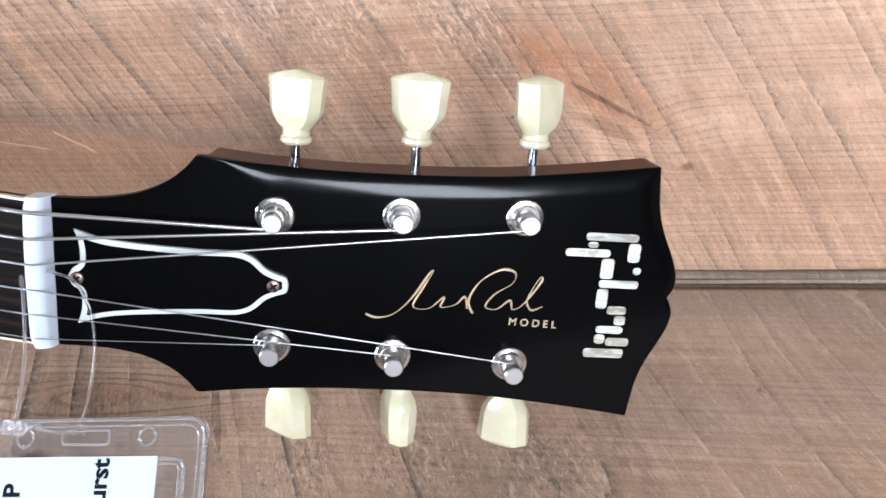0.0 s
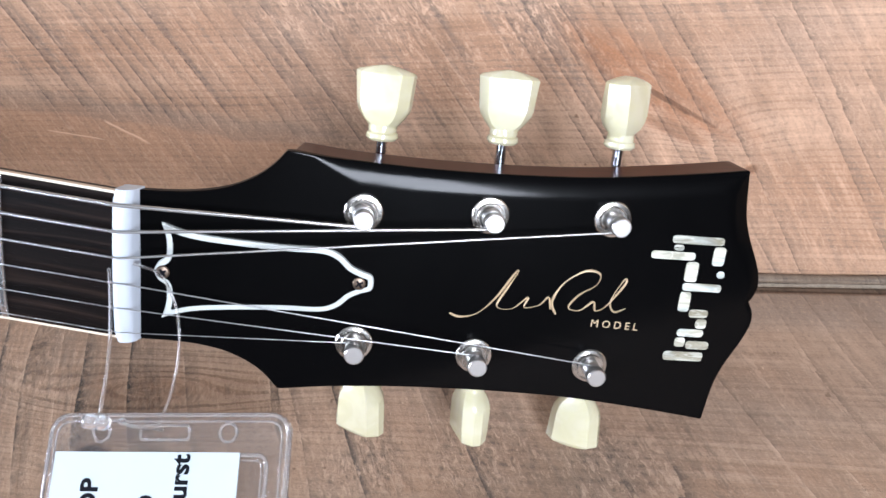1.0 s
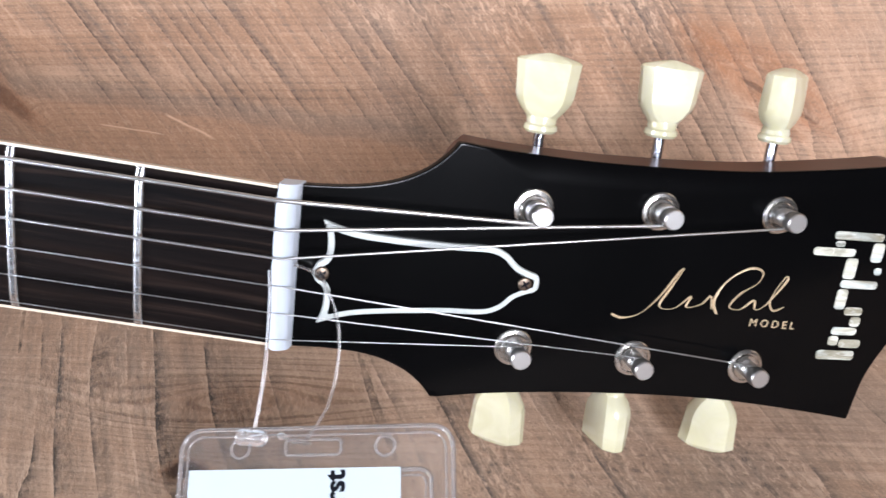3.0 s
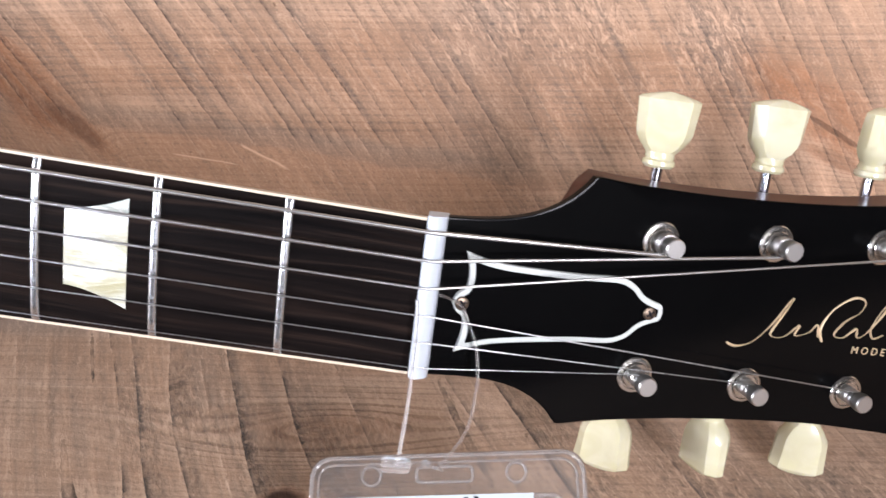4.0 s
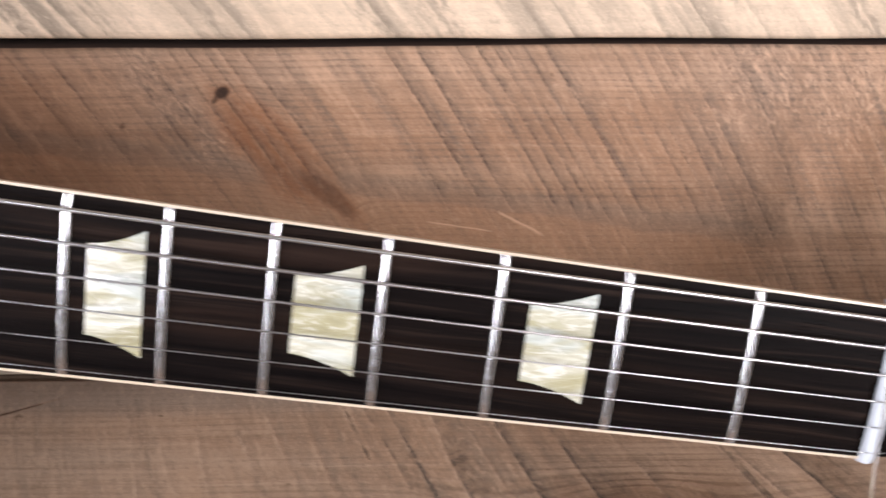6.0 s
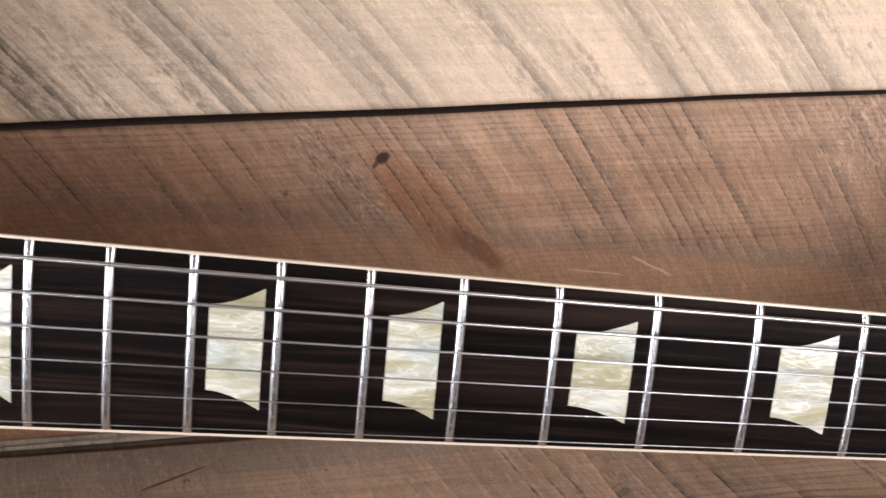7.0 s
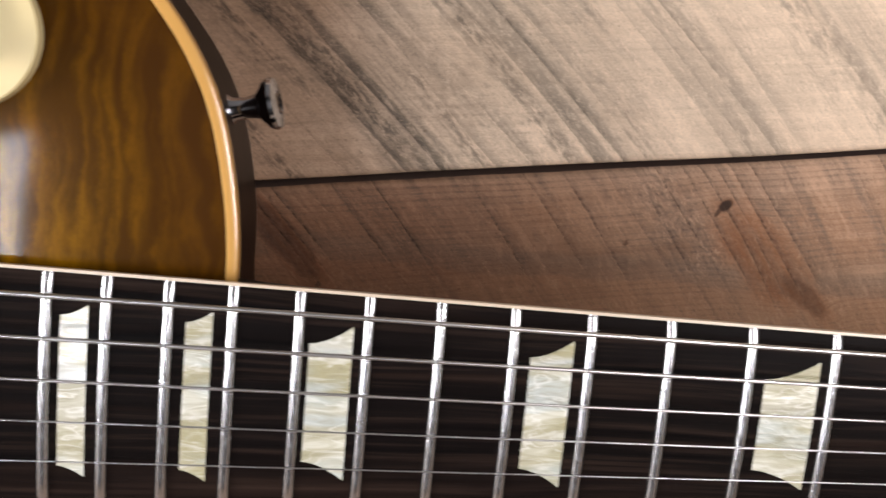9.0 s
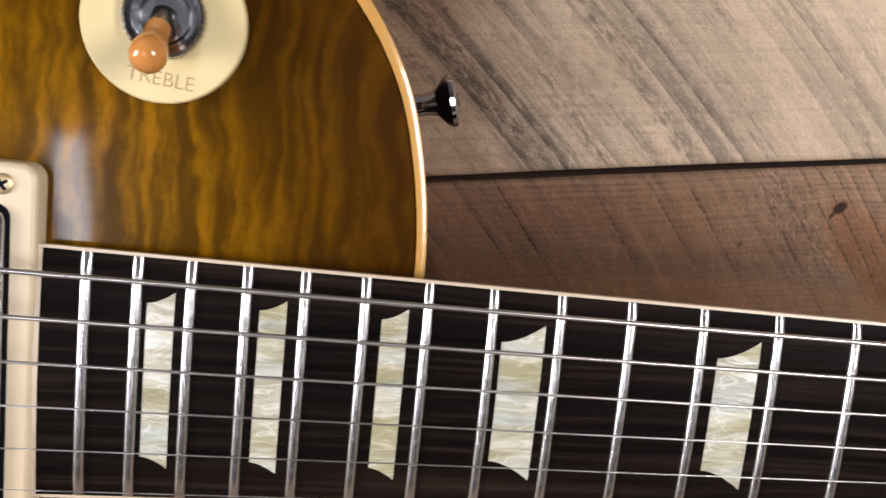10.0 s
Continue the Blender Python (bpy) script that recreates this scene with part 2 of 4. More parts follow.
    for x0, y0, x1, y1, wide_by in scratches:
        c, s, span = (x1 - x0), (y1 - y0), math.hypot(x1 - x0, y1 - y0)
        c, s = c / span, s / span
        dx, dy = m.add(x, -x0), m.add(y, -y0)
        run = m.math("MULTIPLY", m.add(m.mul(dx, c), m.mul(dy, s)), 1.0 / span)
        off = m.math("ABSOLUTE", m.add(m.add(m.mul(dy, c), m.mul(dx, -s)), m.mul(m.add(m.noise(p, 160.0, 2.0), -0.5), wide_by * 2.5)))
        cut = m.mul(m.step(off, wide_by, wide_by * 0.3), m.mul(m.step(run, 0.0, 0.12), m.step(run, 1.0, 0.8)))
        base = m.mix(m.mul(cut, 0.75), base, tuple(min(1.0, v * 1.3) for v in pale))
    # stronger light towards positive x, mixed into the wood as paler colour
    if right_light:
        lit_share = m.step(m.add(x, m.mul(m.add(m.noise(m.scale(p, (11, 20, 11)), 1.0, 3.0), -0.5), 0.1)), right_light[0], right_light[1])
        base = m.mix(m.mul(lit_share, right_light[2]), base, tuple(min(1.0, v * 1.35) for v in pale))
    # shade beside the guitar body, painted as darker wood towards negative x
    if left_shade:
        fade = m.step(m.add(x, m.mul(m.add(m.noise(m.scale(p, (9, 14, 9)), 1.0, 3.0), -0.5), 0.1)), left_shade[0], left_shade[1])
        base = m.mix(m.mul(fade, left_shade[2]), base, (0.44, 0.35, 0.3), "MULTIPLY")
    base = m.mix(m.mul(core, 0.92), base, (0.025, 0.014, 0.01))
    height = m.add(m.mul(fall, m.mul(mark, -0.5)), m.add(m.add(m.mul(hair, 0.25), m.mul(fuzz, m.add(m.mul(torn, 0.5), 0.12))), m.add(m.mul(rings, -0.05), m.mul(beads, -0.4))))
    height = m.add(m.add(height, m.mul(m.add(dirt, m.mul(scuffs, scuff)), -0.4)), m.add(m.mul(line, -0.8), m.add(m.mul(burr, 0.4), m.mul(core, -0.8))))
    m.set(Base_Color=base, Roughness=m.add(0.62, m.mul(fibre, 0.2)), Specular_IOR_Level=0.25)
    m.bump(height, 0.0007, 0.75)
    return m.mat


PINE_MID = sawn_plank("sawn_pine_warm", (0.53, 0.34, 0.225), (0.38, 0.212, 0.124), (0.29, 0.217, 0.17), 63, 1.0, teeth=150, bow=0.5, ring_depth=0.17, heavy=1.45, band=0.4, line_dark=0.85, cluster=0.35, gate=(0.26, 0.5), mottle=0.78, haze=0.14, deep=0.5, dirty=0.5, bend=0.4, worn=(0.0600, 0.0535), scratches=((-0.0885, 0.0655, -0.0670, 0.0535, 0.0007), (-0.118, 0.0610, -0.0875, 0.0560, 0.0004)), left_shade=(-0.15, -0.34, 0.85), right_light=(0.1, 0.22, 0.1),
                      torn_at=((-0.226, 0.124, 0.012), (-0.214, 0.110, 0.013), (-0.203, 0.094, 0.01), (0.02, 0.124, 0.034), (0.052, 0.112, 0.024), (0.1, 0.104, 0.022)), knots=(
    (-0.1955, 0.1150, 0.0037, 0.0026, 32, 1.0, 1.0, 1.0), (-0.1988, 0.1122, 0.0024, 0.0011, 58, 0.8, 0.6, 0.6), (-0.178, 0.093, 0.028, 0.0115, -48, 0.2, 0.8, 1.0), (-0.157, 0.073, 0.018, 0.005, -42, 0.5, 0.8, 0.8), (0.146, 0.0785, 0.036, 0.010, -33, 0.14, 0.9, 1.0),
    (0.153, 0.060, 0.014, 0.003, -25, 0.3, 1.0, 0.7), (0.152, 0.0705, 0.022, 0.0014, -31, 0.6, 1.0, 0.6), (0.184, 0.0428, 0.003, 0.002, 0, 0.5, 1.0, 0.8), (-0.369, 0.112, 0.028, 0.0055, -56, 0.55, 0.9, 1.0)))
PINE_UP = sawn_plank("sawn_pine_grey", (0.75, 0.585, 0.44), (0.63, 0.475, 0.34), (0.29, 0.252, 0.2), 52, 4.0, bunch=30.0, scuff=0.8, teeth=112, bow=0.9, ring=0.0034, ring_depth=0.06, band=0.92, line_dark=0.16, deep=0.36, cluster=0.85, gate=(0.22, 0.5), mottle=0.45, haze=0.75, dirty=0.75, fuzz_amount=0.3, left_shade=(-0.28, -0.37, 0.95), right_light=(-0.31, -0.2, 0.22))
PINE_SEAT = sawn_plank("sawn_pine_brown", (0.43, 0.305, 0.215), (0.35, 0.217, 0.137), (0.24, 0.19, 0.152), 60, 8.0, teeth=62, bow=-0.6, ring=0.0031, ring_depth=0.95, grainy=0.5, band=0.16, line_dark=0.95, cluster=0.3, gate=(0.3, 0.5), mottle=0.45, deep=0.45, dirty=1.0, haze=0.35, flecks=0.9, scuff=0.45, spread=0.28, rough_at=(-0.2, -0.12, 0.12, 0.2), heavy=2.4, edge=8.0, fade=3.0, torn_at=((0.09, 0.055, 0.026), (0.135, 0.05, 0.024), (0.05, 0.045, 0.02)), near=(0.02, 0.05, 0.085, 0.115), grey_back=(0.118, 0.131), right_light=(0.12, 0.22, 0.14), knots=(
    (-0.045, 0.0765, 0.028, 0.0085, 4, 0.03, 1.1, 0.25), (-0.0506, 0.0446, 0.0075, 0.0045, 5, 0.95, 1.0, 1.0), (-0.288, 0.1265, 0.016, 0.0007, 24, 0.7, 1.0, 0.6)))
LATH_BROWN = sawn_plank("brown_lath", (0.26, 0.2, 0.15), (0.21, 0.155, 0.11), (0.17, 0.135, 0.11), 70, 14.0, band=0.3, cluster=0.8, left_shade=(0.5, 0.4, 0.1))
PINE_LATH = sawn_plank("pale_lath", (0.5, 0.42, 0.33), (0.44, 0.35, 0.27), (0.36, 0.31, 0.26), 70, 12.0, band=0.3, cluster=0.8)


def plain(name, colour, rough=0.5, metal=0.0, vary=0.12, scale=60.0, coat=0.0, bump=0.0):
    m = Nodes(name)
    n = m.noise(m.coords, scale, 4.0, 0.6)
    big = m.noise(m.coords, scale * 0.17, 2.0)
    base = m.mix(n, tuple(v * (1 - vary) for v in colour), tuple(min(1.0, v * (1 + vary)) for v in colour))
    base = m.mix(m.mul(big, vary), base, tuple(v * 0.6 for v in colour))
    m.set(Base_Color=base, Roughness=m.add(rough - 0.06, m.mul(big, 0.12)), Metallic=metal, Coat_Weight=coat, Coat_Roughness=0.06)
    if bump:
        m.bump(n, bump)
    return m.mat


def nickel(name, tint, rough, dents=0.00001, wound=0.0):
    m = Nodes(name)
    worn = m.noise(m.coords, 300.0, 3.0, 0.6)
    m.set(Base_Color=tint, Metallic=1.0, Roughness=m.add(rough, m.mul(worn, 0.03)))
    if wound:
        m.bump(m.math("SINE", m.mul(m.split(m.coords)[0], wound)), 0.00012, 0.8)
    elif dents:
        m.bump(worn, dents, 0.3)
    return m.mat


def lacquer_black():
    m = Nodes("black_lacquer")
    dust = m.step(m.noise(m.coords, 2600.0, 2.0), 0.76, 0.8)
    smear = m.noise(m.scale(m.coords, (30, 18, 30)), 1.0, 4.0, 0.6, 0.6)
    m.set(Base_Color=m.mix(m.mul(dust, 0.35), (0.0016, 0.0016, 0.0018), (0.1, 0.095, 0.09)), Roughness=m.step(smear, 0.3, 0.8, 0.3, 0.4), Specular_IOR_Level=0.015,
          Coat_Weight=0.17, Coat_Roughness=m.step(smear, 0.3, 0.8, 0.09, 0.14))
    return m.mat


def rosewood():
    m = Nodes("rosewood")
    x, y, z = m.split(m.coords)
    bend = m.noise(m.scale(m.coords, (5, 30, 30)), 1.0, 2.0)
    streak = m.noise(m.join(m.mul(x, 9.0), m.add(m.mul(y, 420.0), m.mul(bend, 5.0))), 1.0, 4.0, 0.6)
    wide = m.noise(m.join(m.mul(x, 4.0), m.add(m.mul(y, 110.0), m.mul(bend, 4.0)), 4.0), 1.0, 3.0)
    pores = m.step(m.noise(m.scale(m.coords, (160, 2600, 160)), 1.0, 2.0), 0.62, 0.72)
    base = m.ramp(streak, (0.3, (0.0024, 0.002, 0.0021)), (0.52, (0.0065, 0.0047, 0.0044)), (0.76, (0.03, 0.019, 0.0148)))
    base = m.mix(m.mul(m.step(wide, 0.5, 0.75), 0.45), base, (0.033, 0.0185, 0.0135))
    base = m.mix(m.mul(pores, 0.6), base, (0.006, 0.004, 0.004))
    m.set(Base_Color=base, Roughness=m.add(0.34, m.mul(streak, 0.2)), Specular_IOR_Level=0.03)
    m.bump(m.add(m.mul(pores, -0.8), m.mul(streak, 0.5)), 0.0002, 0.5)
    return m.mat


def mahogany(name, dark, light, coat=0.2, gloss=0.35):
    m = Nodes(name)
    x, y, z = m.split(m.coords)
    grain = m.noise(m.join(m.mul(x, 14.0), m.mul(y, 500.0), m.mul(z, 500.0)), 1.0, 4.0)
    base = m.mix(m.step(grain, 0.3, 0.7), dark, light)
    m.set(Base_Color=base, Roughness=0.34, Specular_IOR_Level=gloss, Coat_Weight=coat, Coat_Roughness=0.12)
    return m.mat


def pearl(name, white, shade, seed):
    """Pearl plastic: silky folds lying across the board, cream to bluish, with thin bright creases."""
    m = Nodes(name)
    info = m.tree.nodes.new("ShaderNodeObjectInfo").outputs["Random"]
    x, y, z = m.split(m.coords)
    shift = m.add(m.mul(info, 40.0), seed)
    slow = m.noise(m.join(m.mul(x, 22.0), m.mul(y, 85.0), shift), 1.0, 2.0, 0.5, 0.8)
    silk = m.noise(m.join(m.mul(x, 75.0), m.mul(y, 330.0), m.add(shift, 7.0)), 1.0, 3.0, 0.6, 1.6)
    hue = m.noise(m.join(m.mul(x, 26.0), m.mul(y, 120.0), m.add(shift, 3.0)), 1.0, 2.0, 0.5, 0.6)
    ridge = m.math("ABSOLUTE", m.add(m.noise(m.join(m.mul(x, 60.0), m.mul(y, 170.0), m.add(shift, 13.0)), 1.0, 2.0, 0.5, 1.4), -0.5))
    base = m.mix(m.step(slow, 0.4, 0.6), shade, white)
    base = m.mix(m.mul(m.step(hue, 0.5, 0.64), 0.7), base, (0.52, 0.6, 0.61))
    base = m.mix(m.step(silk, 0.42, 0.7, 0.0, 0.6), base, tuple(v * 0.66 for v in shade))
    base = m.mix(m.step(silk, 0.5, 0.3, 0.0, 0.6), base, (0.74, 0.75, 0.69))
    base = m.mix(m.mul(m.step(ridge, 0.03, 0.0), m.step(slow, 0.42, 0.55, 0.1, 0.5)), base, (0.85, 0.86, 0.82))
    m.set(Base_Color=base, Roughness=m.step(silk, 0.3, 0.7, 0.16, 0.36), Coat_Weight=0.4, Coat_Roughness=0.1)
    m.bump(m.add(m.mul(silk, 0.5), m.add(slow, m.mul(ridge, -1.2))), 0.0012, 0.35)
    return m.mat


def flamed_top():
    m = Nodes("flamed_maple_burst")
    burst = m.tree.nodes.new("ShaderNodeAttribute")
    burst.attribute_name = "burst"
    amount = burst.outputs["Fac"]
    x, y, z = m.split(m.coords)
    wander = m.noise(m.scale(m.coords, (26, 26, 26)), 1.0, 3.0)
    jag = m.noise(m.scale(m.coords, (140, 90, 140)), 1.0, 4.0, 0.7)
    stripe = m.noise(m.join(m.add(m.add(m.mul(x, 265.0), m.mul(wander, 6.0)), m.mul(jag, 0.7)), m.mul(y, 22.0), 2.0), 1.0, 1.6, 0.5)
    stripe = m.mul(m.step(m.add(stripe, m.mul(m.add(jag, -0.5), 0.4)), 0.35, 0.73), m.step(m.noise(m.join(m.mul(x, 900.0), m.mul(y, 300.0), 9.0), 1.0, 3.0, 0.7), 0.25, 0.6, 0.6, 1.0))
    grain = m.noise(m.join(m.mul(x, 420.0), m.mul(y, 110.0), 5.0), 1.0, 4.0, 0.7)
    amber = m.mix(stripe, (0.088, 0.038, 0.0014), (0.31, 0.14, 0.0026))
    brown = m.mix(stripe, (0.046, 0.0165, 0.0018), (0.09, 0.034, 0.0022))
    base = m.mix(m.step(m.add(amount, m.mul(m.add(wander, -0.5), 0.2)), 0.12, 0.85), brown, amber)
    base = m.mix(m.mul(m.step(grain, 0.5, 0.8), 0.4), base, (0.055, 0.024, 0.003))
    m.set(Base_Color=base, Roughness=m.step(wander, 0.3, 0.7, 0.26, 0.36), Specular_IOR_Level=0.04, Coat_Weight=0.18, Coat_Roughness=0.08)
    return m.mat


def clear_plastic(name, tint, rough):
    m = Nodes(name)
    m.set(Base_Color=tint, Transmission_Weight=0.965, Roughness=rough, IOR=1.4)
    return m.mat


LACQUER, ROSEWOOD = lacquer_black(), rosewood()
MAHOGANY = mahogany("red_mahogany", (0.034, 0.0085, 0.005), (0.06, 0.0155, 0.0085), 0.05, 0.1)
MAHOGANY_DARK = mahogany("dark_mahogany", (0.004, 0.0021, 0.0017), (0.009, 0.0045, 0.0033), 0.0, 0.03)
CREAM = plain("aged_cream_plastic", (0.72, 0.6, 0.42), 0.3, vary=0.06)
CREAM_PLATE = plain("yellowed_cream_plastic", (0.72, 0.6, 0.32), 0.3, vary=0.05)
CREAM_BOARD = plain("cream_board_binding", (0.64, 0.53, 0.41), 0.32, vary=0.06)
AMBER_EDGE = plain("ambered_binding", (0.64, 0.35, 0.1), 0.2, vary=0.08, scale=24.0, coat=0.4)
BONE = plain("white_nut", (0.53, 0.58, 0.65), 0.35, vary=0.05, scale=200.0)
WHITE_EDGE = plain("white_plastic_edge", (0.56, 0.59, 0.57), 0.3, vary=0.04)
NICKEL, STEEL = nickel("worn_nickel", (0.56, 0.54, 0.51), 0.19, 0.0), nickel("string_steel", (0.5, 0.5, 0.51), 0.3, 0.0)
WOUND = nickel("wound_steel", (0.52, 0.515, 0.51), 0.34, 0.0)
FRET_METAL = nickel("fret_nickel", (0.6, 0.61, 0.63), 0.24, 0.0)
DARK_CHROME = nickel("dark_chrome", (0.52, 0.54, 0.58), 0.12)
WORN_CHROME = nickel("worn_chrome", (0.34, 0.35, 0.37), 0.14)
BRUSHED = nickel("brushed_nickel", (0.5, 0.49, 0.48), 0.34)
BRIGHT_BRASS = nickel("pale_brass_screw", (0.8, 0.66, 0.42), 0.48)
BRASS = nickel("dull_brass_screw", (0.17, 0.13, 0.1), 0.4)
GOLD = plain("gold_silkscreen", (0.6, 0.45, 0.28), 0.4, metal=0.15, vary=0.15, scale=400.0)
TAN = plain("tan_print", (0.45, 0.31, 0.15), 0.5)
PEARL, LOGO_PEARL = pearl("cream_pearl", (0.58, 0.575, 0.47), (0.41, 0.385, 0.24), 0.0), pearl("shell_pearl", (0.64, 0.63, 0.52), (0.26, 0.24, 0.17), 11.0)
TIP = plain("amber_switch_tip", (0.62, 0.26, 0.07), 0.18, vary=0.1, coat=0.5)
PAPER, INK = plain("white_card", (0.45, 0.505, 0.53), 0.6, vary=0.02), plain("black_ink", (0.006, 0.0065, 0.01), 0.8)
INK.node_tree.nodes["Principled BSDF"].inputs["Specular IOR Level"].default_value = 0.08
FROSTED = plain("milky_clear_plastic", (0.95, 0.94, 0.94), 0.12, vary=0.03)
FROSTED.node_tree.nodes["Principled BSDF"].inputs["Transmission Weight"].default_value = 0.88
VINYL, CORD = clear_plastic("clear_vinyl", (0.97, 0.97, 0.97), 0.06), clear_plastic("clear_cord", (0.93, 0.9, 0.88), 0.25)
FLAME = flamed_top()


def green_button():
    m = Nodes("pale_green_keystone_plastic")
    swirl = m.noise(m.coords, 75.0, 3.0, 0.5, 1.2)
    m.set(Base_Color=m.mix(m.step(swirl, 0.35, 0.7), (0.55, 0.515, 0.345), (0.61, 0.58, 0.42)), Roughness=0.2, Subsurface_Weight=0.25,
          Subsurface_Radius=(0.004, 0.004, 0.002), Subsurface_Scale=1.0, Coat_Weight=0.3, Coat_Roughness=0.1)
    return m.mat


BUTTON = green_button()

# ---- mesh helpers ----


def crease(bm, degrees=32.0):
    for f in bm.faces:
        f.smooth = True
    for e in bm.edges:
        if len(e.link_faces) == 2 and (e.calc_face_angle(0.0) > radians(degrees) or any(len(f.verts) > 8 for f in e.link_faces)):
            e.smooth = False
    for f in bm.faces:
        if len(f.verts) > 8:
            f.smooth = False
    return bm


def part(name, bm, material, parent=None, label="", degrees=32.0):
    """Link a bmesh as one mesh object under a thing or a part."""
    bmesh.ops.recalc_face_normals(bm, faces=bm.faces)
    crease(bm, degrees)
    me = bpy.data.meshes.new(name)
    bm.to_mesh(me)
    bm.free()
    me.materials.append(material)
    ob = new(name, me)
    ob.parent = parent
    return tagged(ob, label)


def curve(points, steps=6, closed=False):
    """A smooth line through a few points (Catmull-Rom)."""
    pts = [Vector(p) for p in points]
    n, out = len(pts), []
    for i in range(n if closed else n - 1):
        if closed:
            a, b, c, d = pts[i - 1], pts[i], pts[(i + 1) % n], pts[(i + 2) % n]
        else:
            a, b, c, d = pts[max(i - 1, 0)], pts[i], pts[i + 1], pts[min(i + 2, n - 1)]
        for k in range(steps):
            t = k / steps
            out.append(0.5 * ((2 * b) + (c - a) * t + (2 * a - 5 * b + 4 * c - d) * t * t + (3 * b - a - 3 * c + d) * t ** 3))
    return out if closed else out + [pts[-1]]


def rings_mesh(bm, rings, cap=True, close=True):
    """Faces between successive rings of points."""
    rows = [[bm.verts.new(p) for p in ring] for ring in rings]
    for a, b in zip(rows, rows[1:]):
        n = len(a)
        for i in range(n if close else n - 1):
            j = (i + 1) % n
            bm.faces.new((a[i], a[j], b[j], b[i]))
    if cap:
        bm.faces.new(rows[0]), bm.faces.new(rows[-1])
    return rows


def shrink(line, by):
    """The outline moved inwards; points that fold over are pulled onto their neighbours."""
    pts = [Vector((p[0], p[1])) for p in line]
    n = len(pts)
    turn = 1 if sum(a.x * b.y - b.x * a.y for a, b in zip(pts, pts[1:] + pts[:1])) > 0 else -1
    out, good = [], []
    for i in range(n):
        t = (pts[(i + 1) % n] - pts[i]).normalized() + (pts[i] - pts[i - 1]).normalized()
        t = t.normalized() if t.length > 1e-6 else Vector((1, 0))
        q = pts[i] + Vector((-t.y, t.x)) * by * turn
        near = 1.0
        for a, b in zip(pts, pts[1:] + pts[:1]):
            d = b - a
            k = max(0.0, min(1.0, (q - a).dot(d) / max(d.length_squared, 1e-12)))
            near = min(near, (q - a - d * k).length)
        out.append(q)
        good.append(near > by * 0.93)
    if any(good):
        for i in range(n):
            if not good[i]:
                k = min((j for j in range(n) if good[j]), key=lambda j: min(abs(i - j), n - abs(i - j)))
                out[i] = out[k].copy()
    return out


def slab(outline, top, bottom, round_edge=0.0, m=None, steps=3, roll=None, weight=None):
    """A plate with the given plan outline (x, y), its upper edge rounded."""
    bm, rings = bmesh.new(), [[(p[0], p[1], bottom) for p in outline]]
    for k in range(steps + 1 if round_edge else 1):
        a = math.pi / 2 * k / steps
        d, h = (round_edge * (1 - math.cos(a)), round_edge * (1 - math.sin(a))) if round_edge else (0, 0)
        if roll:
            d, h = roll * k / steps, round_edge * (1 - k / steps) ** 2
        ring = shrink(outline, d) if d > 1e-7 else outline
        share = [weight(o) if weight else 1.0 for o in outline]
        rings.append([(o[0] + (p[0] - o[0]) * w, o[1] + (p[1] - o[1]) * w, top - h * w) for o, p, w in zip(outline, ring, share)])
    rows = rings_mesh(bm, rings, cap=False)
    for row in (rows[0], rows[-1]):
        kept = [v for v, w in zip(row, row[-1:] + row[:-1]) if (v.co - w.co).length > 1e-6]
        bm.faces.new(kept)
    bmesh.ops.remove_doubles(bm, verts=bm.verts[:], dist=1e-6)
    if m is not None:
        bm.transform(m)
    return bm


def box(size, m=None, bevel=0.0, segments=2):
    bm = bmesh.new()
    bmesh.ops.create_cube(bm, size=1.0, matrix=Matrix.Diagonal((*size, 1.0)))
    if bevel:
        bmesh.ops.bevel(bm, geom=bm.edges[:], offset=bevel, segments=segments, profile=0.5, affect="EDGES")
    if m is not None:
        bm.transform(m)
    return bm


def lathe(profile, m=None, segments=28):
    """A turned shape about local z from (radius, height) pairs."""
    bm = bmesh.new()
    rings_mesh(bm, [[(r * math.cos(2 * math.pi * i / segments), r * math.sin(2 * math.pi * i / segments), h) for i in range(segments)] for r, h in profile])
    if m is not None:
        bm.transform(m)
    return bm


def tube(path, radius, sides=8, flat=1.0):
    """A round wire along a path; radius may be a number or a list."""
    bm, pts, rings = bmesh.new(), [Vector(p) for p in path], []
    side = None
    for i, p in enumerate(pts):
        t = (pts[min(i + 1, len(pts) - 1)] - pts[max(i - 1, 0)]).normalized()
        if side is None:
            side = t.orthogonal().normalized()
        side = (side - t * side.dot(t)).normalized()
        up = t.cross(side)
        r = radius[i] if isinstance(radius, list) else radius
        rings.append([p + (side * math.cos(2 * math.pi * k / sides) + up * math.sin(2 * math.pi * k / sides) * flat) * r for k in range(sides)])
    rings_mesh(bm, rings)
    return bm


def merge(*meshes):
    """Several bmeshes of one part into one."""
    out = meshes[0]
    for other in meshes[1:]:
        me = bpy.data.meshes.new("piece")
        other.to_mesh(me)
        other.free()
        out.from_mesh(me)
        bpy.data.meshes.remove(me)
    return out


def lettering(name, text, size, m, material, parent, label="", depth=0.00015, weight=0.0):
    data = bpy.data.curves.new(name, "FONT")
    data.offset = weight
    data.body, data.size, data.extrude, data.align_x, data.align_y = text, size, depth, "CENTER", "CENTER"
    data.resolution_u = 4
    ob = bpy.data.objects.new(name, data)
    me = bpy.data.meshes.new_from_object(ob)
    bpy.data.objects.remove(ob)
    bpy.data.curves.remove(data)
    me.name = name
    me.transform(m)
    me.materials.clear()
    me.materials.append(material)
    out = new(name, me)
    out.parent = parent
    return tagged(out, label)


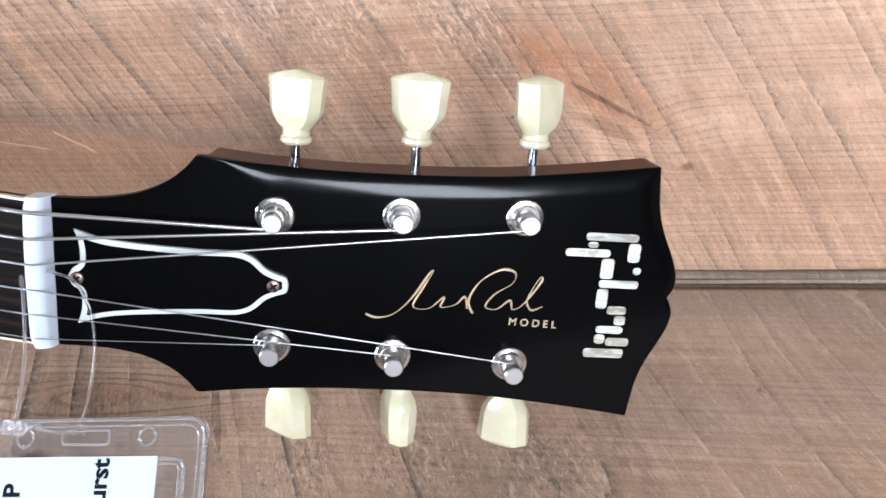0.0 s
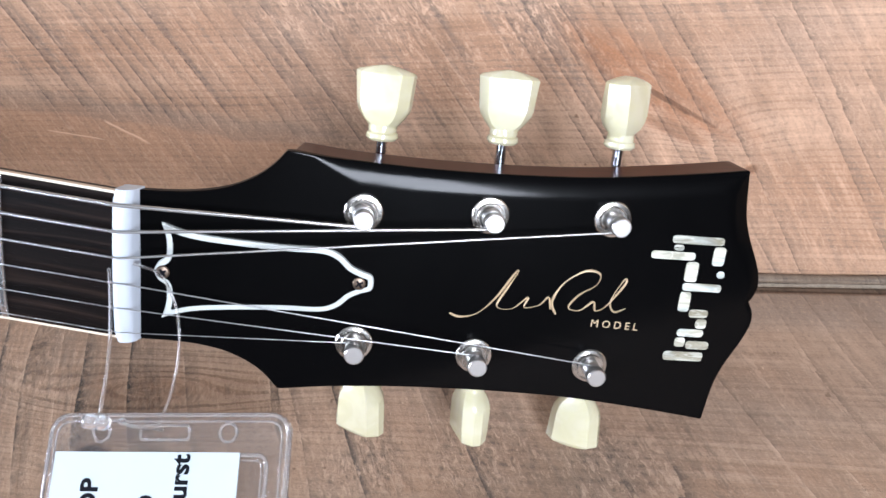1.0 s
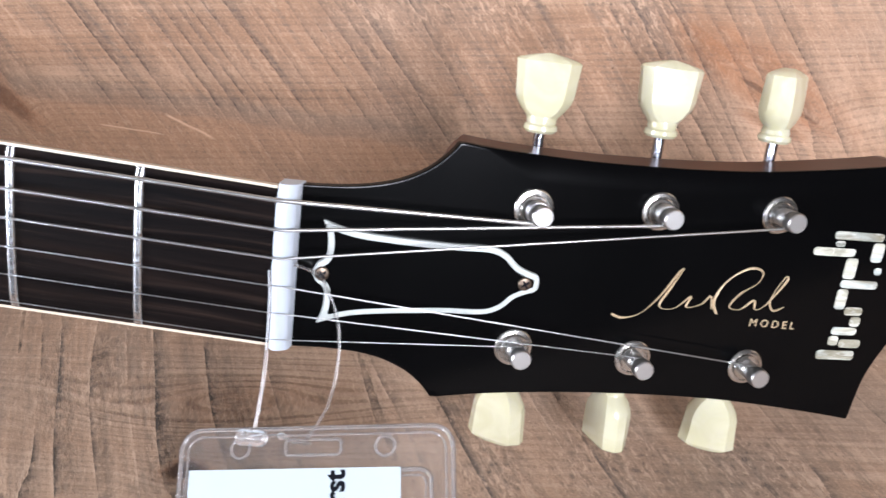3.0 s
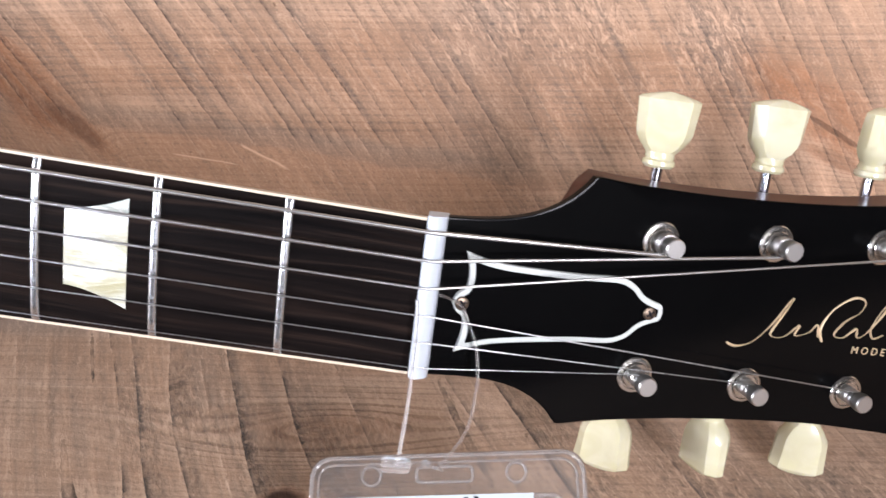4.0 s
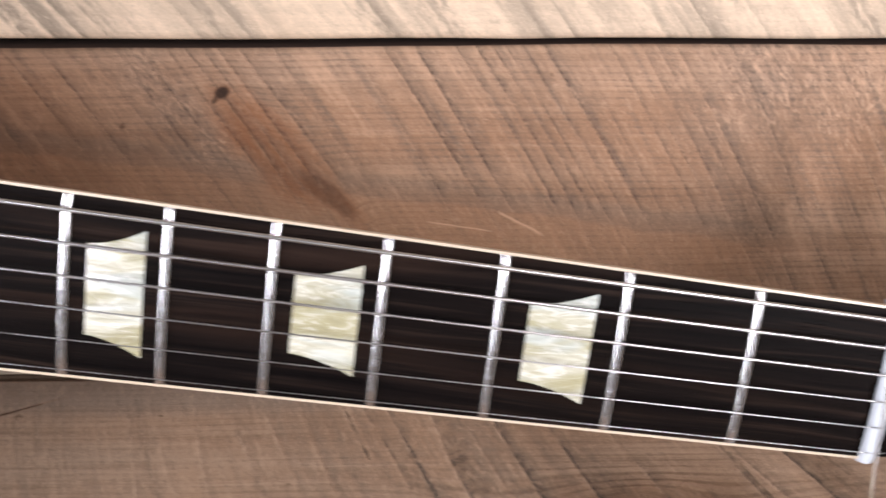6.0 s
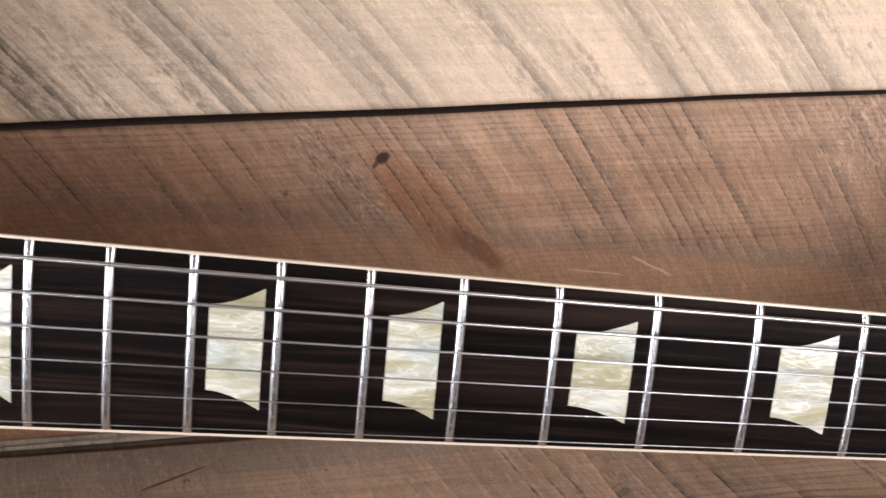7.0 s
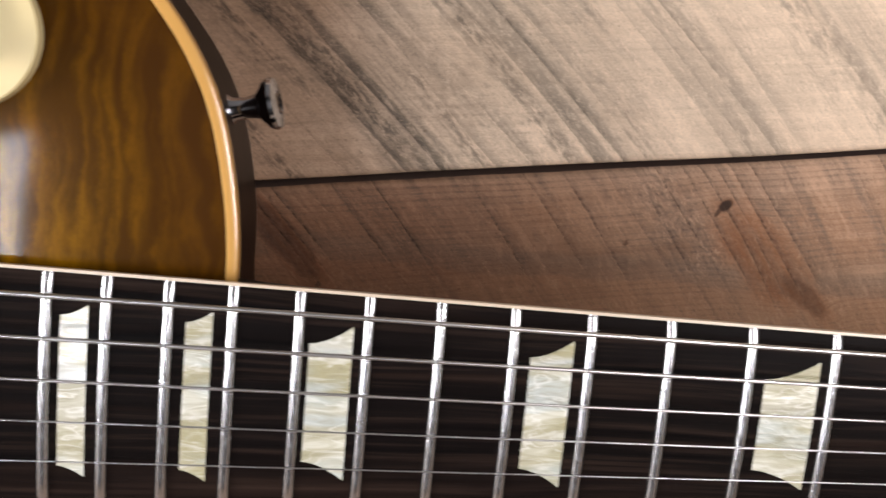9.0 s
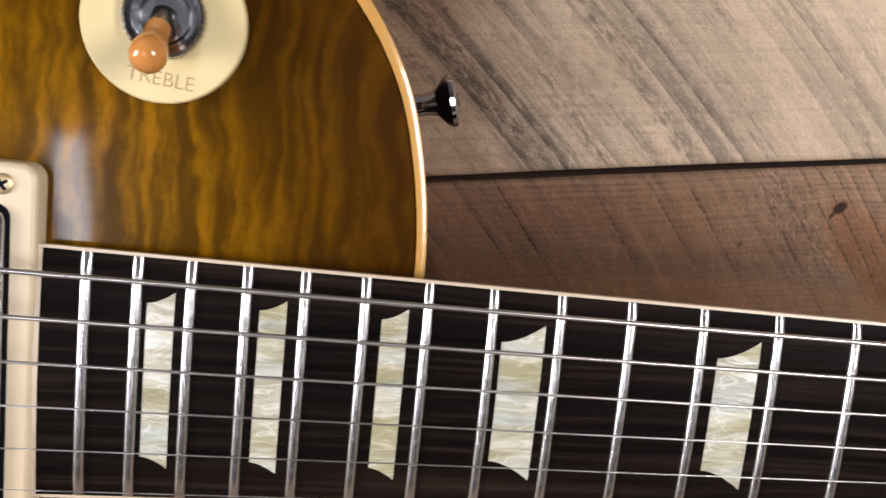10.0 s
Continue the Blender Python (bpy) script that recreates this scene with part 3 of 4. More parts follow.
def screw(m, r, parent, label, metal=None):
    """A low domed screw head, its shaded cross slot laid on as black bars."""
    bm = lathe(((r, 0), (r, 0.0003), (r * 0.86, 0.0006), (r * 0.5, 0.0008), (r * 0.1, 0.00085)), m, 18)
    count = len(bm.faces)
    bm = merge(bm, box((r * 1.25, r * 0.32, 0.0002), m @ pose(0, 0, 0.0008, 0, 0, 35)), box((r * 0.32, r * 1.25, 0.0002), m @ pose(0, 0, 0.00083, 0, 0, 35)))
    bm.faces.ensure_lookup_table()
    for f in bm.faces[count:]:
        f.material_index = 1
    ob = part("screw", bm, metal or BRASS, parent, label)
    ob.data.materials.append(INK)
    return ob


def round_rect(w, h, r, cx=0.0, cy=0.0, n=6):
    return [(cx + sx * (w / 2 - r) + r * math.cos(radians(a + 90 * k / n)), cy + sy * (h / 2 - r) + r * math.sin(radians(a + 90 * k / n)))
            for sx, sy, a in ((1, 1, 0), (-1, 1, 90), (-1, -1, 180), (1, -1, 270)) for k in range(n + 1)]


# ---- the setting: a room with a window, a plank wall and a bench seat of sawn boards ----
BENCH = 0.45
WALLPAINT = plain("grey_plaster", (0.2, 0.19, 0.18), 0.8, vary=0.08, scale=8.0)
FLOORWOOD = plain("dark_floor", (0.07, 0.052, 0.04), 0.5, vary=0.2, scale=9.0)
CEILING = plain("white_ceiling", (0.3, 0.29, 0.28), 0.8, vary=0.04, scale=5.0)


def setting(name, size, at, material, label, category):
    return tagged(part(name, box(size, pose(*at)), material), label, category, kind="structure")


setting("floor", (5.2, 3.6, 0.1), (0.0, -0.6, -0.05), FLOORWOOD, "dark wooden floor below the bench", "floor")
setting("ceiling", (5.2, 3.6, 0.1), (0.0, -0.6, 2.65), CEILING, "plain white ceiling", "ceiling")
setting("wall_north", (5.2, 0.1, 2.6), (0.0, 0.85, 1.3), WALLPAINT, "plain grey wall behind the boards", "wall")
setting("wall_east", (0.1, 3.2, 2.6), (2.55, -0.8, 1.3), WALLPAINT, "plain grey side wall", "wall")
west = tagged(new("wall_west"), "grey side wall with one window opening", "wall", kind="structure")
for y0, y1, z0, z1 in ((-2.4, -1.6, 0, 2.6), (-1.6, -0.4, 0, 0.6), (-1.6, -0.4, 1.7, 2.6), (-0.4, 0.8, 0, 2.6)):
    part("wall_panel", box((0.1, y1 - y0, z1 - z0), pose(-2.55, (y0 + y1) / 2, (z0 + z1) / 2)), WALLPAINT, west)
# unseen wall, made near black so the glossy parts reflect darkness
front = tagged(new("wall_south"), "unseen dark wall added for dark reflections, with a window and a small pane", "wall", kind="structure")
DARK_WALL = plain("dark_unseen_wall", (0.02, 0.015, 0.012), 0.7, vary=0.2, scale=7.0)
for x0, x1, z0, z1 in ((-2.5, -0.82, 0, 2.6), (-0.82, -0.72, 0, 0.74), (-0.82, -0.72, 1.26, 2.6), (-0.72, 0.5, 0, 2.6), (0.5, 0.88, 0, 0.56), (0.5, 0.88, 1.58, 2.6), (0.88, 2.5, 0, 2.6)):
    part("wall_panel", box((x1 - x0, 0.1, z1 - z0), pose((x0 + x1) / 2, -1.37, (z0 + z1) / 2)), DARK_WALL, front)
# the gaps' shade, painted as dark brown on the plank edge faces
SHADED_EDGE = plain("shaded_board_edge", (0.05, 0.026, 0.017), 0.85, vary=0.25, scale=40.0)
# added reflector, out of view: gives the headstock lacquer its bluish sheen
REFLECTOR = plain("blue_grey_reflector", (0.58, 0.68, 0.78), 0.6, vary=0.06, scale=12.0)
part("reflector_panel", box((0.38, 0.1, 0.24), pose(0.69, -1.37, 0.68)), REFLECTOR, front, "unseen pale blue-grey panel added as a reflection for the headstock")


def plank(name, length, width, thick, material, m, parent, seed, label="", nx=90, ny=10, y0=0.0, side=None):
    """A sawn board: local x along it, y across its face from 0 to width, z out of the face, with a wavering worn edge."""
    bm = bmesh.new()
    def wob(x, k):
        return noise.noise((x * 9.0, k * 3.1, seed)) * 0.0011 + noise.noise((x * 55.0, k * 5.7, seed)) * 0.0004
    us = [-length / 2 + length * i / nx for i in range(nx + 1)]
    inset = (0.0, 0.0012, 0.003)
    vs = [*inset, *[0.003 + (width - 0.006) * j / ny for j in range(1, ny)], *[width - i for i in reversed(inset)]]
    def face_z(u, v):
        edge = min(v, width - v)
        drop = 0.0016 if edge <= 0.0 else 0.0004 if edge < 0.002 else 0.0
        return -drop + noise.noise((u * 6.0, v * 14.0, seed + 5.0)) * 0.0009
    grid = [[bm.verts.new((u, y0 + v + (wob(u, 1) if v < width / 2 else wob(u, 2)) * (1.0 if min(v, width - v) < 0.004 else 0.0), face_z(u, v))) for v in vs] for u in us]
    low = [[bm.verts.new((u, y0 + v, -thick)) for v in (0.0, width)] for u in us]
    for a, b, c, d in zip(grid, grid[1:], low, low[1:]):
        for j in range(len(vs) - 1):
            bm.faces.new((a[j], b[j], b[j + 1], a[j + 1]))
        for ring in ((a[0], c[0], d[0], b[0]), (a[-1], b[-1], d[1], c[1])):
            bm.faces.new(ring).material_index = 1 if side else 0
        bm.faces.new((c[0], c[1], d[1], d[0]))
    bm.faces.new([*grid[0], low[0][1], low[0][0]])
    bm.faces.new([*grid[-1], low[-1][1], low[-1][0]])
    ob = part(name, bm, material, parent, label, 50.0)
    if side:
        ob.data.materials.append(side)
    ob.matrix_local = m
    return ob


def leaning(y, z, lean, turn=0.0, rise=0.0):
    """A board frame at the height z: x along the wall, y up a face that leans back by lean degrees, z to the viewer."""
    return Matrix.Translation((0, y, z)) @ pose(0, 0, 0, 0, 0, turn) @ pose(0, 0, 0, 0, rise, 0) @ pose(0, 0, 0, 90 - lean, 0, 0)


backrest = tagged(new("wall_planks"), "wall of rough-sawn pine boards with slanting blade marks and dark gaps", "plank wall", kind="structure")
plank("plank", 2.4, 0.1364, 0.022, PINE_MID, leaning(0.1257, 0.4525, 11.3, 0.6, 0.55), backrest, 1.0, "warm brown sawn pine board with a dark knot", y0=-0.0043, side=SHADED_EDGE)
plank("plank", 2.4, 0.14, 0.022, PINE_UP, leaning(0.1450, 0.5872, 14.0, 0.9, 0.84), backrest, 2.0, "pale grey-brown sawn pine board with broad blade marks", side=SHADED_EDGE)
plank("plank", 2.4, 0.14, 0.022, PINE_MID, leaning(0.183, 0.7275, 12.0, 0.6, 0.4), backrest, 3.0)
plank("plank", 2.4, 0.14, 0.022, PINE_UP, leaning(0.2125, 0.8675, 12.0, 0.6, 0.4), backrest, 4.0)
plank("lath", 2.4, 0.0026, 0.01, PINE_LATH, leaning(0.1205, 0.4452, 40.0, 0.0), backrest, 5.0, "thin pale splintered lath in the gap", ny=2)
plank("lath", 2.4, 0.0040, 0.01, LATH_BROWN, leaning(0.1225, 0.4468, 35.0, 0.0), backrest, 9.0, "thin brown lath above the pale one", ny=2)
plank("lath", 2.4, 0.0090, 0.01, LATH_BROWN, Matrix.Translation((0, 0.1135, 0.4464)), backrest, 10.0, "brown strip below the gap", ny=2)
# unseen board added behind the planks, so their gaps stay dark
part("gap_backing", box((2.4, 0.02, 0.6), pose(0, 0.2, 0.66, -11.5)), MAHOGANY_DARK, backrest, "unseen dark board added behind the gaps to keep them dark")

bench = tagged(new("wooden_bench"), "bench seat of rough-sawn brown pine boards below the plank wall", "bench")
plank("seat_board", 2.4, 0.1470, 0.025, PINE_SEAT, Matrix.Translation((0, -0.0325, BENCH)), bench, 6.0, "brown sawn board with a swirl of grain and a knot")
plank("seat_board", 2.4, 0.146, 0.025, PINE_SEAT, Matrix.Translation((0, -0.182, BENCH)), bench, 7.0)
plank("seat_board", 2.4, 0.146, 0.025, PINE_SEAT, Matrix.Translation((0, -0.3315, BENCH)), bench, 8.0)
for x in (-1.05, 1.05):
    part("leg", box((0.06, 0.4, 0.4245), pose(x, -0.13, 0.2123), bevel=0.003), PINE_SEAT, bench)

# ---- the guitar: x along the neck to the headstock, y to the bass side, z out of the fretboard ----
guitar = tagged(new("electric_guitar"), "sunburst solid-body electric guitar with black headstock lying on its side", "guitar")
guitar.matrix_world = SEAT @ Matrix(((1, 0, 0, 0), (0, 0, -1, 0), (0, 1, 0, 0), (0, 0, 0, 1)))
SCALE, RADIUS, BOARD_END = 0.6255, 0.305, -0.4604
HEAD = Matrix.Translation((0, 0, -0.0026)) @ Matrix.Rotation(radians(17), 4, "Y")


def fret_x(n):
    return -SCALE * (1 - 2 ** (-n / 12)) + {1: 0.0012, 2: 0.0005}.get(n, 0.0)


def half(x):
    return 0.0211 + (0.0280 - 0.0211) * x / BOARD_END


def mid(x):
    return 0.0003 - 0.0028 * x


def crown(v):
    return -v * v / (2 * RADIUS)


def board_strip(x0, x1, lo, hi, top, bottom, nx=24, ny=12):
    """A strip of the arched fretboard between two lines given as fractions or offsets from the middle."""
    bm, rows = bmesh.new(), []
    for i in range(nx + 1):
        x = x0 + (x1 - x0) * i / nx
        a, b = lo(x), hi(x)
        vs = [a + (b - a) * j / ny for j in range(ny + 1)]
        rows.append([(x, mid(x) + v, crown(v) + top) for v in vs] + [(x, mid(x) + v, bottom) for v in reversed(vs)])
    rings_mesh(bm, rows)
    return bm


part("fingerboard", board_strip(BOARD_END + 0.0015, 0.0008, lambda x: -half(x) + 0.0007, lambda x: half(x) - 0.0007, 0.0, -0.0055), ROSEWOOD, guitar, "dark rosewood fingerboard")
part("fingerboard_binding", board_strip(BOARD_END, 0.0008, lambda x: half(x) - 0.0007, half, 0.0001, -0.0026, ny=3), CREAM_BOARD, guitar, "cream plastic edge strip")
part("fingerboard_binding", board_strip(BOARD_END, 0.0008, lambda x: -half(x), lambda x: -half(x) + 0.0007, 0.0001, -0.0026, ny=3), CREAM_BOARD, guitar, "cream plastic edge strip")
part("fingerboard_core", board_strip(BOARD_END + 0.0015, 0.0008, lambda x: -half(x) + 0.0009, lambda x: half(x) - 0.0009, -0.0015, -0.0057), ROSEWOOD, guitar, "dark wood below the edge strips")
part("fingerboard_binding", board_strip(BOARD_END, BOARD_END + 0.0015, lambda x: -half(x) + 0.0007, lambda x: half(x) - 0.0007, 0.0002, -0.0056, nx=1), CREAM_BOARD, guitar, "cream plastic end strip")


def fret(n):
    x, bm, rows = fret_x(n), bmesh.new(), []
    h = half(x) - 0.0007
    for j in range(17):
        v = -h + 2 * h * j / 16
        end = 0.35 + 0.65 * min(1.0, (h - abs(v)) / 0.0012)
        rows.append([(x + 0.00125 * math.cos(a), mid(x) + v, crown(v) - 0.0002 + 0.00125 * end * math.sin(a) ** 0.8) for a in (math.pi * k / 8 for k in range(9))])
    rings_mesh(bm, rows)
    return part("fret", bm, FRET_METAL, guitar, "" if n > 1 else "polished nickel fret wire", 60.0)


for n in range(1, 23):
    fret(n)

INLAYS = ((0.0750, 0.0918, 14.9, 10.4), (0.1344, 0.1511, 14.8, 10.4), (0.1884, 0.2025, 16.6, 11.9), (0.2352, 0.2493, 16.7, 11.7), (0.2982, 0.3085, 18.3, 13.8),
          (0.3502, 0.3600, 18.5, 14.1), (0.3815, 0.3873, 20.0, 17.3), (0.4080, 0.4138, 19.8, 17.3), (0.4316, 0.4373, 19.8, 17.2))
for a, b, tall, short in INLAYS:
    bm, rows = bmesh.new(), []
    for i in range(9):
        s = i / 8
        x, h = -b + (b - a) * s, (short + (tall - short) * s ** 1.7) / 1000
        vs = [-h + 2 * h * j / 12 for j in range(13)]
        rows.append([(x, mid(x) + v, crown(v) + 0.00012) for v in vs] + [(x, mid(x) + v, crown(v) - 0.001) for v in reversed(vs)])
    rings_mesh(bm, rows)
    part("inlay", bm, PEARL, guitar, "trapezoid pearl fret marker")

bm, rows = bmesh.new(), []
for j in range(13):
    v = -0.0218 + 0.0436 * j / 12
    top = crown(v) + 0.0024 - 0.0012 * max(0.0, (abs(v) - 0.0205) / 0.0013)
    prof = ((0.0010, -0.006), (0.0010, top - 0.0016), (0.0012, top - 0.0009), (0.0016, top - 0.0004), (0.0022, top - 0.0001), (0.0029, top), (0.0037, top - 0.0003), (0.0044, top - 0.0007), (0.0051, top - 0.0013), (0.0056, top - 0.0020), (0.0059, top - 0.0030), (0.0060, -0.007))
    rows.append([(x, mid(0) + v, z) for x, z in prof])
rings_mesh(bm, rows)
part("nut", bm, BONE, guitar, "pale bluish-white string nut")

# neck and headstock core
bm, rows = bmesh.new(), []
for i in range(25):
    x = -0.405 + (0.405 + 0.004) * i / 24
    heel = max(0.0, 1 - (x + 0.405) / 0.055)
    deep, h = 0.0165 + 0.0035 * (-x / 0.4) + 0.035 * heel ** 2, half(x) - 0.0014
    rows.append([(x, mid(x) + h * math.cos(math.pi * k / 16), -0.0055 - deep * math.sin(math.pi * k / 16) ** (0.8 - 0.3 * heel)) for k in range(17)])
rings_mesh(bm, rows)
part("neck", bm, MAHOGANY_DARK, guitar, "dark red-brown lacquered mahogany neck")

SHOULDER = ((0.0035, 21.6), (0.014, 21.8), (0.0225, 22.6), (0.030, 24.4), (0.0368, 27.7), (0.0415, 31.6), (0.0445, 35.2))
WAIST = ((0.0460, 35.3), (0.060, 33.9), (0.080, 33.0), (0.097, 32.9), (0.113, 33.2), (0.131, 34.1), (0.149, 36.0), (0.164, 37.9), (0.1750, 39.5))
CREST = ((0.1755, 39.3), (0.1762, 33.0), (0.1772, 26.5), (0.1792, 20.5), (0.1830, 12.5), (0.1848, 7.0), (0.1846, 3.2), (0.1830, 0.0))
side = [p for run in (SHOULDER, WAIST, CREST) for p in curve([(x, y / 1000, 0) for x, y in run], 4)]
outline = [(p.x, p.y) for p in side] + [(p.x, -p.y) for p in reversed(side[:-1])]
bm = bmesh.new()
rings_mesh(bm, [[HEAD @ Vector((x, y * (1 - sink * max(0.0, min(1.0, (0.048 - x) / 0.02))), z)) for x, y in outline] for z, sink in ((-0.0025, 0.0), (-0.004, 0.35), (-0.0155, 0.7))])
part("headstock", bm, MAHOGANY, guitar, "red-brown mahogany headstock sides", 50.0)
part("headstock_face", slab(outline, 0.0, -0.0025, 0.0016, HEAD, 10, 0.0065, lambda p: max(0.1, min(1.0, (p[1] + 0.008) / 0.026) * min(1.0, max(0.0, (p[0] - 0.050) / 0.014)))), LACQUER, guitar, "glossy black lacquered headstock face", 20.0)

# bell-shaped cover
BELL = ((0.0100, -0.6), (0.0112, 1.9), (0.0133, 3.8), (0.0134, 8.6), (0.0121, 13.2), (0.020, 10.9), (0.030, 9.8), (0.045, 9.0), (0.0555, 8.9), (0.0605, 7.2), (0.0638, 4.2), (0.0668, 2.7), (0.0697, 1.6), (0.0703, -0.6))
bell = [p for run in (BELL[:5], BELL[4:]) for p in curve([(x, (y + 0.6) / 1000, 0) for x, y in run], 4)[:-1]] + [Vector((0.0703, 0, 0))]
bell_line = [(p.x, p.y - 0.0006) for p in bell] + [(p.x, -p.y - 0.0006) for p in reversed(bell[1:-1])]
cover = part("truss_rod_cover", slab(bell_line, 0.0013, 0.0001, 0.0003, HEAD), WHITE_EDGE, guitar, "bell-shaped cover with white edge")
part("cover_face", slab(shrink(bell_line, 0.0016), 0.00155, 0.0012, 0.0, HEAD), LACQUER, cover, "black cover face")
for u in (0.0125, 0.0662):
    at = HEAD @ Matrix.Translation((u, -0.0008, 0.0013))
    screw(at, 0.0019, cover, "small dull cross-head screw")

# tuning machines
PEGS = ((0.0660, 19.6, -22, 0), (0.1014, 21.3, -6, 1), (0.1368, 22.7, 42, 2), (0.0660, -19.6, 38, 5), (0.1014, -21.6, 78, 4), (0.1368, -23.0, 28, 3))
KNOB = ((0.0000, 4.0, 4.0), (0.0008, 4.7, 4.7), (0.0019, 4.6, 4.6), (0.0024, 4.0, 4.0), (0.0030, 4.2, 4.1), (0.0036, 4.1, 3.9), (0.0044, 4.5, 3.7), (0.0062, 5.9, 4.2),
        (0.0084, 7.4, 4.7), (0.0102, 7.9, 4.8), (0.0150, 8.3, 4.6), (0.0191, 8.7, 4.2), (0.0197, 8.0, 3.7), (0.0207, 4.2, 2.7), (0.0213, 0.8, 1.5))


def rounded(a, b, h, power, n=16):
    out = []
    for k in range(n):
        c, s = math.cos(2 * math.pi * (k + 0.5) / n), math.sin(2 * math.pi * (k + 0.5) / n)
        out.append((a * math.copysign(abs(c) ** power, c), b * math.copysign(abs(s) ** power, s), h))
    return out


def chamfered(a, b, h):
    """A flattened eight-sided section in sixteen points, the corners cut."""
    c = ((a, b * 0.3), (a * 0.7, b * 0.97))
    quarter = [c[0], tuple((p + q) / 2 for p, q in zip(*c)), c[1], (a * 0.25, b)]
    ring = quarter + [(-x, y) for x, y in reversed(quarter)]
    return [(x, y, h) for x, y in ring + [(-x, -y) for x, y in ring]]


def tuner(u, v, spin):
    way = 1 if v > 0 else -1
    at = HEAD @ Matrix.Translation((u, v / 1000, 0))
    base = part("tuning_machine", lathe(((0.0054, -0.0002), (0.0054, 0.0005), (0.0051, 0.0008), (0.0043, 0.0009), (0.0042, 0.0005), (0.0039, 0.0005), (0.0038, 0.0012), (0.0036, 0.0014), (0.0026, 0.0014)), at), NICKEL, guitar, "round nickel bushing with a post")
    part("post", lathe(((0.0025, 0.0015), (0.0025, 0.0030), (0.0021, 0.0036), (0.0021, 0.0056), (0.0026, 0.0063), (0.0028, 0.0066), (0.0028, 0.0088), (0.0025, 0.0092), (0.0006, 0.0092)), at, 22), BRUSHED, base, "brushed nickel string post")
    start = (HEAD @ Vector((u + 0.0042, way * 0.026, -0.0175)), HEAD @ Vector((u + 0.0042, way * 0.043, -0.0175)))
    part("shaft", tube(start, 0.0016, 14), DARK_CHROME, base, "dark metal shaft")
    part("gear_housing", box((0.013, 0.018, 0.0085), HEAD @ Matrix.Translation((u + 0.002, way * 0.0225, -0.0200)), 0.0015), NICKEL, base, "nickel gear housing behind the headstock")
    bm = bmesh.new()
    rings_mesh(bm, [rounded(a / 1000, b / 1000, h, 1.0) if h < 0.005 else chamfered(a / 1000, b / 1000, h) for h, a, b in KNOB])
    sharp = [e for e in bm.edges if len(e.link_faces) == 2 and e.calc_face_angle(0.0) > radians(24) and max(v.co.z for v in e.verts) > 0.0062]
    bmesh.ops.bevel(bm, geom=sharp, offset=0.0006, segments=3, profile=0.5, affect="EDGES", clamp_overlap=True)
    if way < 0:
        bm.transform(Matrix.Diagonal((1, 1, 1.1, 1)))
    bm.transform(HEAD @ Matrix.Translation((u + 0.0042, 0.0372 + (v - 19.6) / 1000 if way > 0 else -0.0352 + (v + 19.6) * 0.0005, -0.0175)) @ Matrix.Rotation(radians(-90 * way), 4, "X") @ Matrix.Rotation(radians(spin), 4, "Z"))
    part("button", bm, BUTTON, base, "pale green-cream keystone button", 30.0)


for u, v, spin, _ in PEGS:
    tuner(u, v, spin)

# strings, from the bridge over the nut to their posts
GAUGES = (0.00058, 0.00046, 0.00034, 0.00022, 0.00017, 0.00013)
TARGET = {order: (u, v) for u, v, _, order in PEGS}
for i, r in enumerate(GAUGES):
    nut_v, end_v = 0.0184 - 0.00724 * i, 0.0274 - 0.00992 * i
    u, v = TARGET[i]
    way = 1 if v > 0 else -1
    post = Vector((u, v / 1000, 0.0054))
    edge = post + Vector((-0.0004, -way * (0.0021 + r), 0))
    sag = crown(nut_v)
    path = [(-SCALE, end_v, 0.0098 + crown(end_v - 0.0017)), (0.0018, nut_v, 0.0024 + sag + r * 0.6), (0.0040, nut_v, 0.0021 + sag + r * 0.6)]
    path += [HEAD @ edge]
    wrap = []
    for k in range(1, 45):
        a = 2 * math.pi * k / 16
        wrap.append(HEAD @ (post + Vector((math.sin(a) * (0.0021 + r), -way * math.cos(a) * (0.0021 + r), -min(0.0022, k / 16 * r * 2.1)))))
    part("string", tube(path + wrap, r, 8), WOUND if i < 3 else STEEL, guitar, "wound steel string" if i < 3 else "thin plain steel string", 70.0)

# the name plates: plain shapes in their colours
MARK = ((155.6, 171.4, 17.0, 19.4), (168.8, 172.4, 10.8, 16.6), (150, 163.4, 12.0, 14.4), (156.4, 159.6, 14.8, 16.6), (161.2, 165, 5.4, 11.6), (161.2, 173.2, 2.6, 5.0), (171.0, 173.4, 7.0, 9.2),
        (161, 164.4, -4.0, 2.2), (164.8, 170.6, -5.8, -3.2), (167.4, 170.8, -9.2, -6.2), (162.2, 170.4, -12.0, -9.6), (162.0, 165.2, -15.4, -12.4), (165.6, 172.8, -16.0, -13.4), (159.2, 171.6, -19.9, -17.0))
for a, b, c, d in MARK:
    part("pearl_bar", slab(round_rect((b - a) / 1000, (d - c) / 1000, 0.001, (a + b) / 2000, (c + d) / 2000, 5), 0.0002, -0.0002, 0.0, HEAD), LOGO_PEARL, guitar, "pearl inlaid bar")
WAVE = ((92.8, -8.6), (96, -9.6), (101, -8.2), (106, -3.0), (110.6, 4.6), (111.6, 5.2), (109, 0.2), (106.4, -5.6), (111, -6.2), (115.4, -2.4), (114.6, -5.6), (119, -4.6), (121.4, -2.0), (122.4, -5.8))
